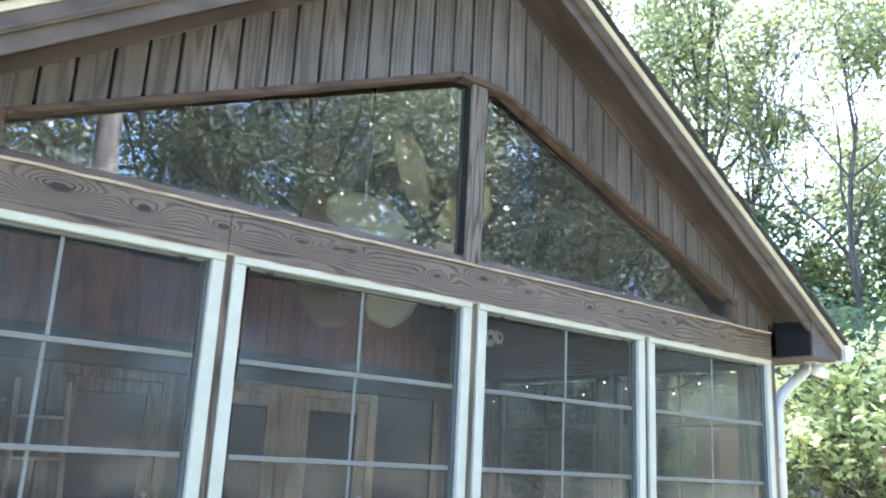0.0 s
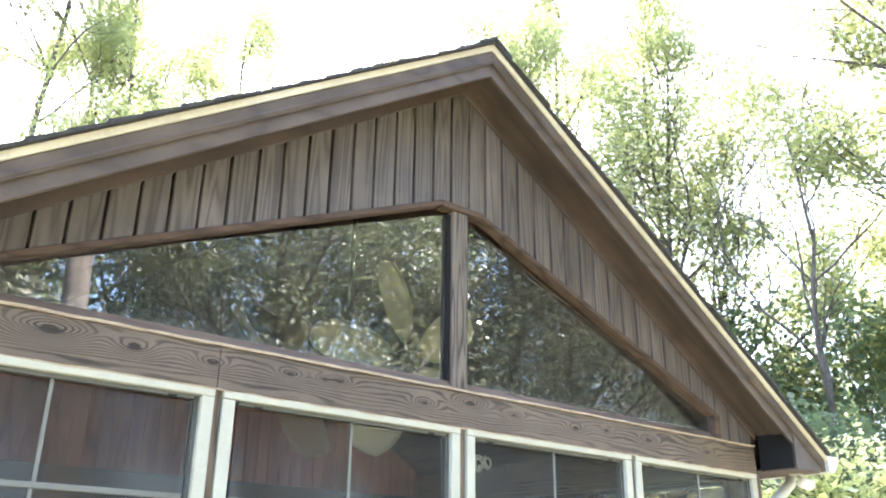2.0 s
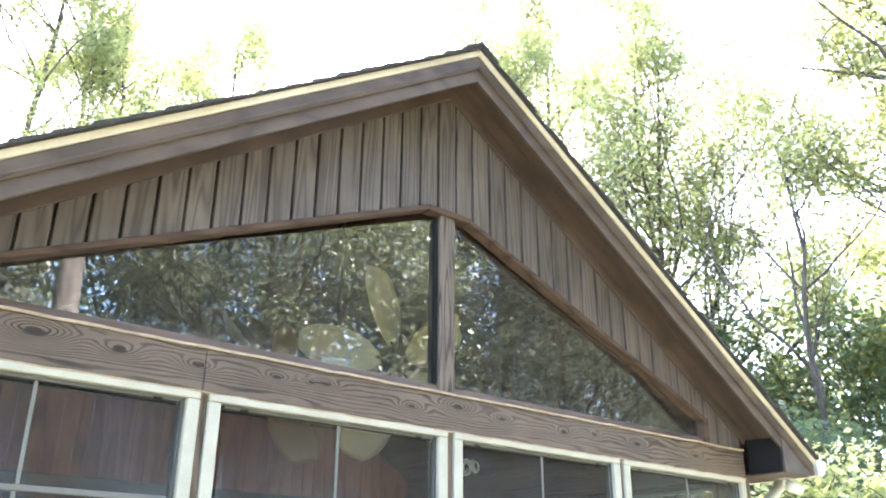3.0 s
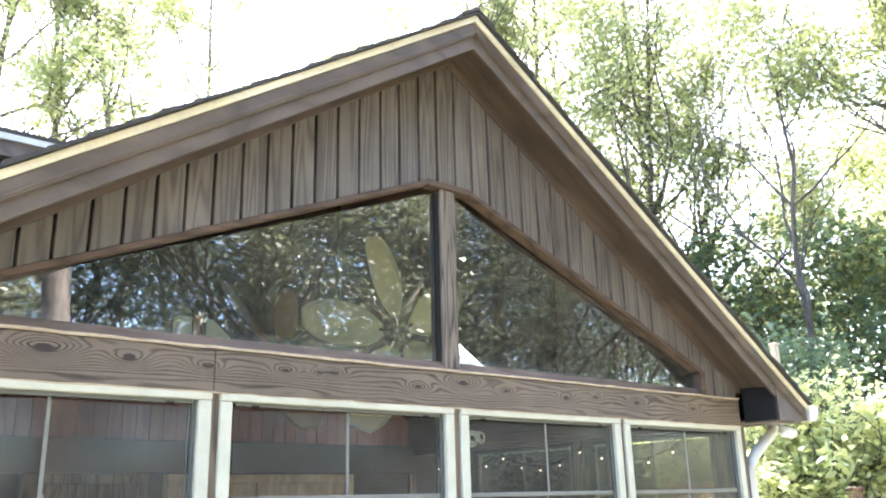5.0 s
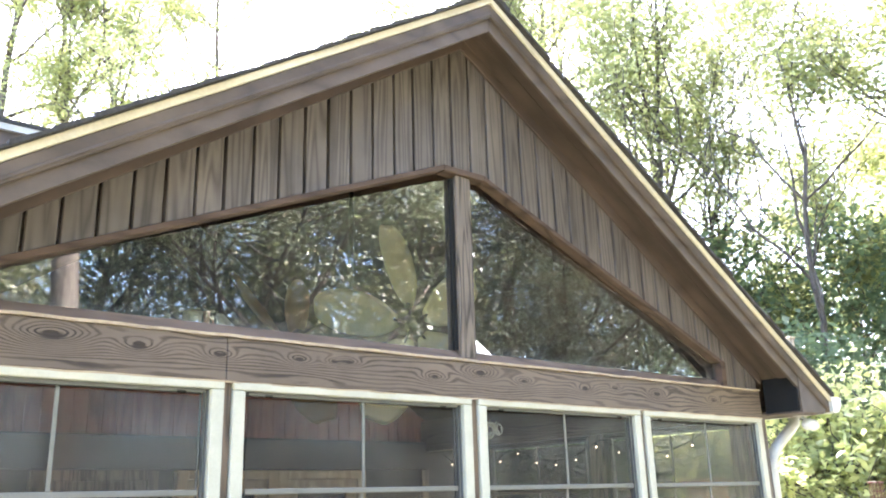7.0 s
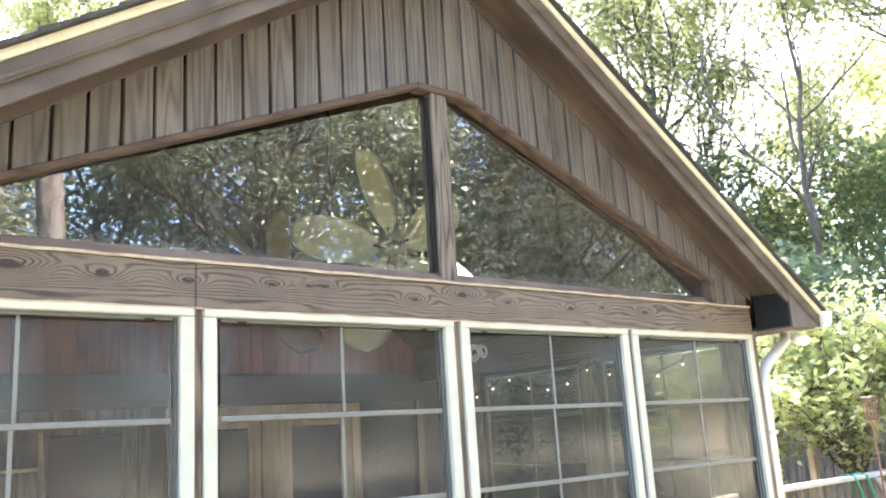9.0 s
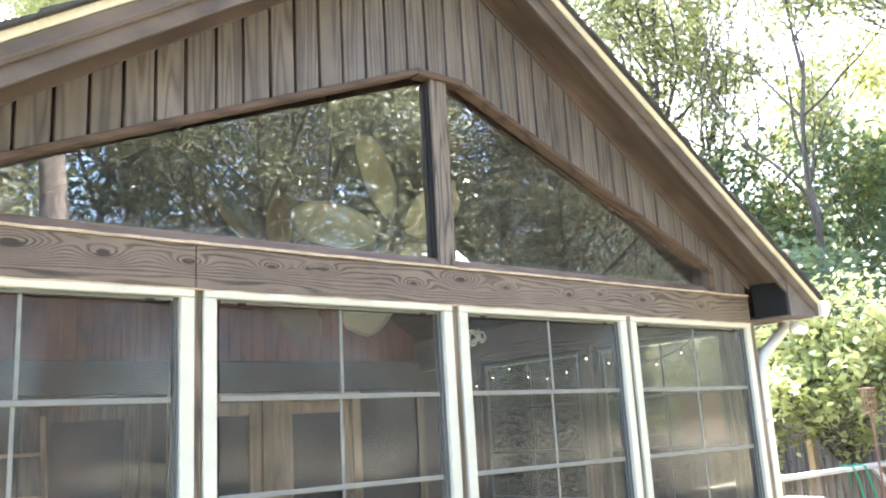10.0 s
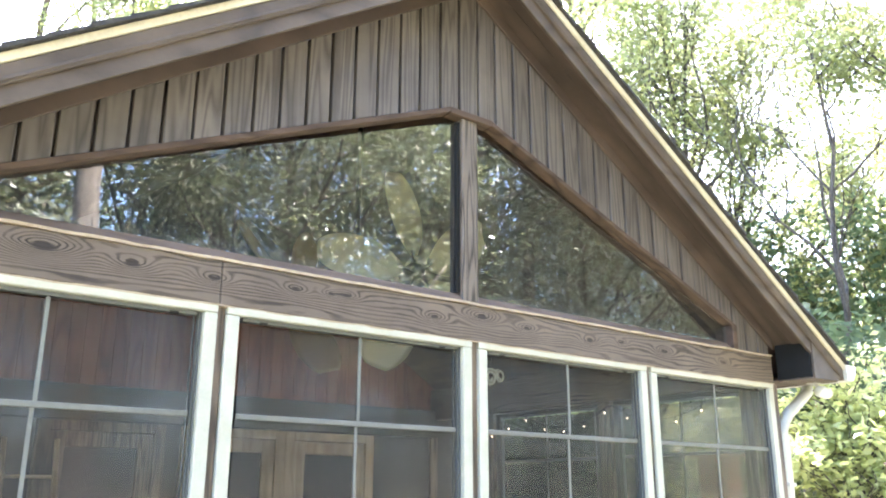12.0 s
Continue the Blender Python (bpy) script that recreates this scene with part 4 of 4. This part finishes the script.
hose = thing("garden_hose", "green garden hose hung over the deck railing", "hose")
part("loop", tube(B(), [(6.1, 1.2, 0.7), (6.08, 1.19, 0.95), (6.09, 1.16, 1.07), (6.1, 1.1, 1.093), (6.1, 1.02, 1.08), (6.12, 0.99, 0.95), (6.2, 0.98, 0.6), (6.24, 0.98, 0.25), (6.3, 0.95, 0.02)], 0.012, 8), HOSE, hose, smooth=True)
part("loop", tube(B(), [(6.32, 1.2, 0.75), (6.32, 1.17, 1.06), (6.33, 1.1, 1.093), (6.34, 1.01, 1.07), (6.4, 0.98, 0.8), (6.44, 0.97, 0.3), (6.45, 0.95, 0.02)], 0.012, 8), HOSE, hose, smooth=True)

fence = thing("fence", "weathered upright board fence behind the deck", "fence")
plank = bpy.data.meshes.new("fence_board")
bm = slab(B(), [(-0.068, 0), (0.068, 0), (0.068, 1.62), (0.03, 1.68), (-0.03, 1.68), (-0.068, 1.62)], -0.01, 0.01)
bm.to_mesh(plank)
bm.free()
plank.materials.append(GREY_WOOD)
for i in range(50):
    o = new("fence_board", plank)
    o.parent = fence
    o.matrix_basis = pose(9.6 + 0.012 * i, 6.0 - 0.139 * i, rng.uniform(-0.04, 0.02), 0, 0, 90 + rng.uniform(-3, 3))
for z in (0.4, 1.3):
    part("fence_rail", slab(B(), [(9.63, z), (9.68, z), (9.68, z + 0.09), (9.63, z + 0.09)], -0.5, 6.1), GREY_WOOD, fence)

feeder = thing("bird_feeder", "red-brown wire bird feeder on a thin pole", "bird feeder")
fx, fy, fz = 6.2, 0.8, 1.6
part("pole", tube(B(), [(fx, fy, 0.0), (fx + 0.01, fy, 0.9), (fx, fy, fz)], 0.011, 8), RED_WIRE, feeder)
part("tray", box(B(), fx - 0.055, fx + 0.055, fy - 0.055, fy + 0.055, fz, fz + 0.015, 0.003), RED_WIRE, feeder)
part("roof", box(B(), fx - 0.06, fx + 0.06, fy - 0.06, fy + 0.06, fz + 0.245, fz + 0.26, 0.003), RED_WIRE, feeder)
for i in range(4):
    for j in range(4):
        if i in (0, 3) or j in (0, 3):
            x, y = fx - 0.048 + 0.032 * i, fy - 0.048 + 0.032 * j
            part("wire", tube(B(), [(x, y, fz + 0.0155), (x, y, fz + 0.2445)], 0.0035, 6), RED_WIRE, feeder)
for z in (0.09, 0.165):
    part("wire", tube(B(), [(fx - 0.052, fy - 0.052, fz + z), (fx + 0.052, fy - 0.052, fz + z), (fx + 0.052, fy + 0.052, fz + z), (fx - 0.052, fy + 0.052, fz + z), (fx - 0.052, fy - 0.052, fz + z)], 0.0035, 6), RED_WIRE, feeder)

pole = thing("wooden_post", "tall sunlit square wooden post behind the deck", "post")
part("shaft", box(B(), 8.16, 8.25, 2.53, 2.62, 0.0, 3.8, 0.006), PINE, pole)
part("cap", box(B(), 8.145, 8.265, 2.515, 2.635, 3.801, 3.84, 0.008), PINE, pole)

nest = thing("nest_box", "orange-brown cedar box on a post beside the deck", "nest box")
CEDAR = grained_wood("cedar", (0.34, 0.16, 0.07), (0.6, 0.33, 0.16), (6.0, 6.0, 0.8), 5.0, 0.6, 0.6)
part("post", box(B(), 4.58, 4.66, 1.68, 1.76, 0.0, 1.44, 0.003), GREY_WOOD, nest)
part("front", box(B(), 4.46, 4.76, 1.58, 1.61, 1.441, 1.9, 0.004), CEDAR, nest)
part("side", box(B(), 4.46, 4.48, 1.611, 1.85, 1.441, 1.9, 0.003), CEDAR, nest)
part("side", box(B(), 4.74, 4.76, 1.611, 1.85, 1.441, 1.9, 0.003), CEDAR, nest)
part("roof", slab(B(), [(4.42, 1.902), (4.8, 1.902), (4.8, 1.93), (4.42, 1.93)], 1.54, 1.9, 0.004), CEDAR, nest)

# ---- string lights inside the right-hand windows ----
GLOW, gn, gl_, gbsdf = material("warm_bulb", 0.3)
gbsdf.inputs["Base Color"].default_value = (0.9, 0.8, 0.6, 1)
gbsdf.inputs["Emission Color"].default_value = (1.0, 0.78, 0.5, 1)
gbsdf.inputs["Emission Strength"].default_value = 0.9
lights = thing("string_lights", "string of small warm bulbs along the porch side", "string lights")
cable = []
for i in range(41):
    f = i / 40
    cable.append((2.62, 0.3 + 3.1 * f, 2.26 - 0.16 * abs(math.sin(f * 9.42)) ** 0.8))
for i in (2, 20, 39):
    x, y, z = cable[i]
    part("hook", tube(B(), [(x, y, z), (x + 0.05, y, z + 0.06), (XR - 0.028, y, z + 0.075)], 0.004, 6), BLACK, lights)
part("cable", tube(B(), cable, 0.004, 6), BLACK, lights)
for i in range(2, 40, 3):
    x, y, z = cable[i]
    s = part("socket", tube(B(), [(x, y, z - 0.004), (x, y, z - 0.03)], 0.009, 8), BLACK, lights)
    part("bulb", ball(B(), (x, y, z - 0.038), 0.0075, u=10, v=8), GLOW, s, "lit warm bulb", True)

# ---- furniture seen dimly behind the panes ----
cab = thing("shelf_unit", "dark wooden shelf unit against the house wall", "shelf")
for x in (-2.3, -1.42):
    part("side", box(B(), x, x + 0.03, 3.6, 3.95, 0.221, 1.8, 0.003), DARK_WALL, cab)
for z in (0.4, 0.85, 1.3, 1.76):
    part("shelf", box(B(), -2.269, -1.421, 3.6, 3.95, z, z + 0.03, 0.003), POST_WOOD, cab)
ladder = thing("wooden_ladder", "pale wooden ladder leaning on the house wall", "ladder")
for x in (-1.36, -0.98):
    part("rail", tube(B(), [(x, 3.3, 0.221), (x + 0.04, 3.86, 1.95)], 0.022, 6), PINE, ladder)
for k in range(5):
    f = (k + 0.6) / 5.5
    part("rung", tube(B(), [(-1.34 + 0.04 * f, 3.3 + 0.56 * f, 0.221 + 1.73 * f), (-0.97 + 0.04 * f, 3.3 + 0.56 * f, 0.221 + 1.73 * f)], 0.014, 6), PINE, ladder)

# curled ornament hung inside the third window
orn = thing("hanging_ornament", "small white curled wire ornament hung inside the window", "ornament")
part("cord", tube(B(), [(0.3, 0.14, 2.2), (0.3, 0.12, 2.31)], 0.002, 6), BLACK, orn)
curl = [(0.3 + 0.055 * (1 - i / 30) * math.cos(i * 0.5), 0.14, 2.15 + 0.05 * (1 - i / 40) * math.sin(i * 0.5)) for i in range(26)]
part("curl", tube(B(), curl, 0.007, 6), VINYL, orn, smooth=True)
curl = [(0.37 + 0.035 * (1 - i / 24) * math.cos(2 + i * 0.55), 0.14, 2.165 + 0.04 * (1 - i / 30) * math.sin(2 + i * 0.55)) for i in range(18)]
part("curl", tube(B(), curl, 0.006, 6), VINYL, orn, smooth=True)
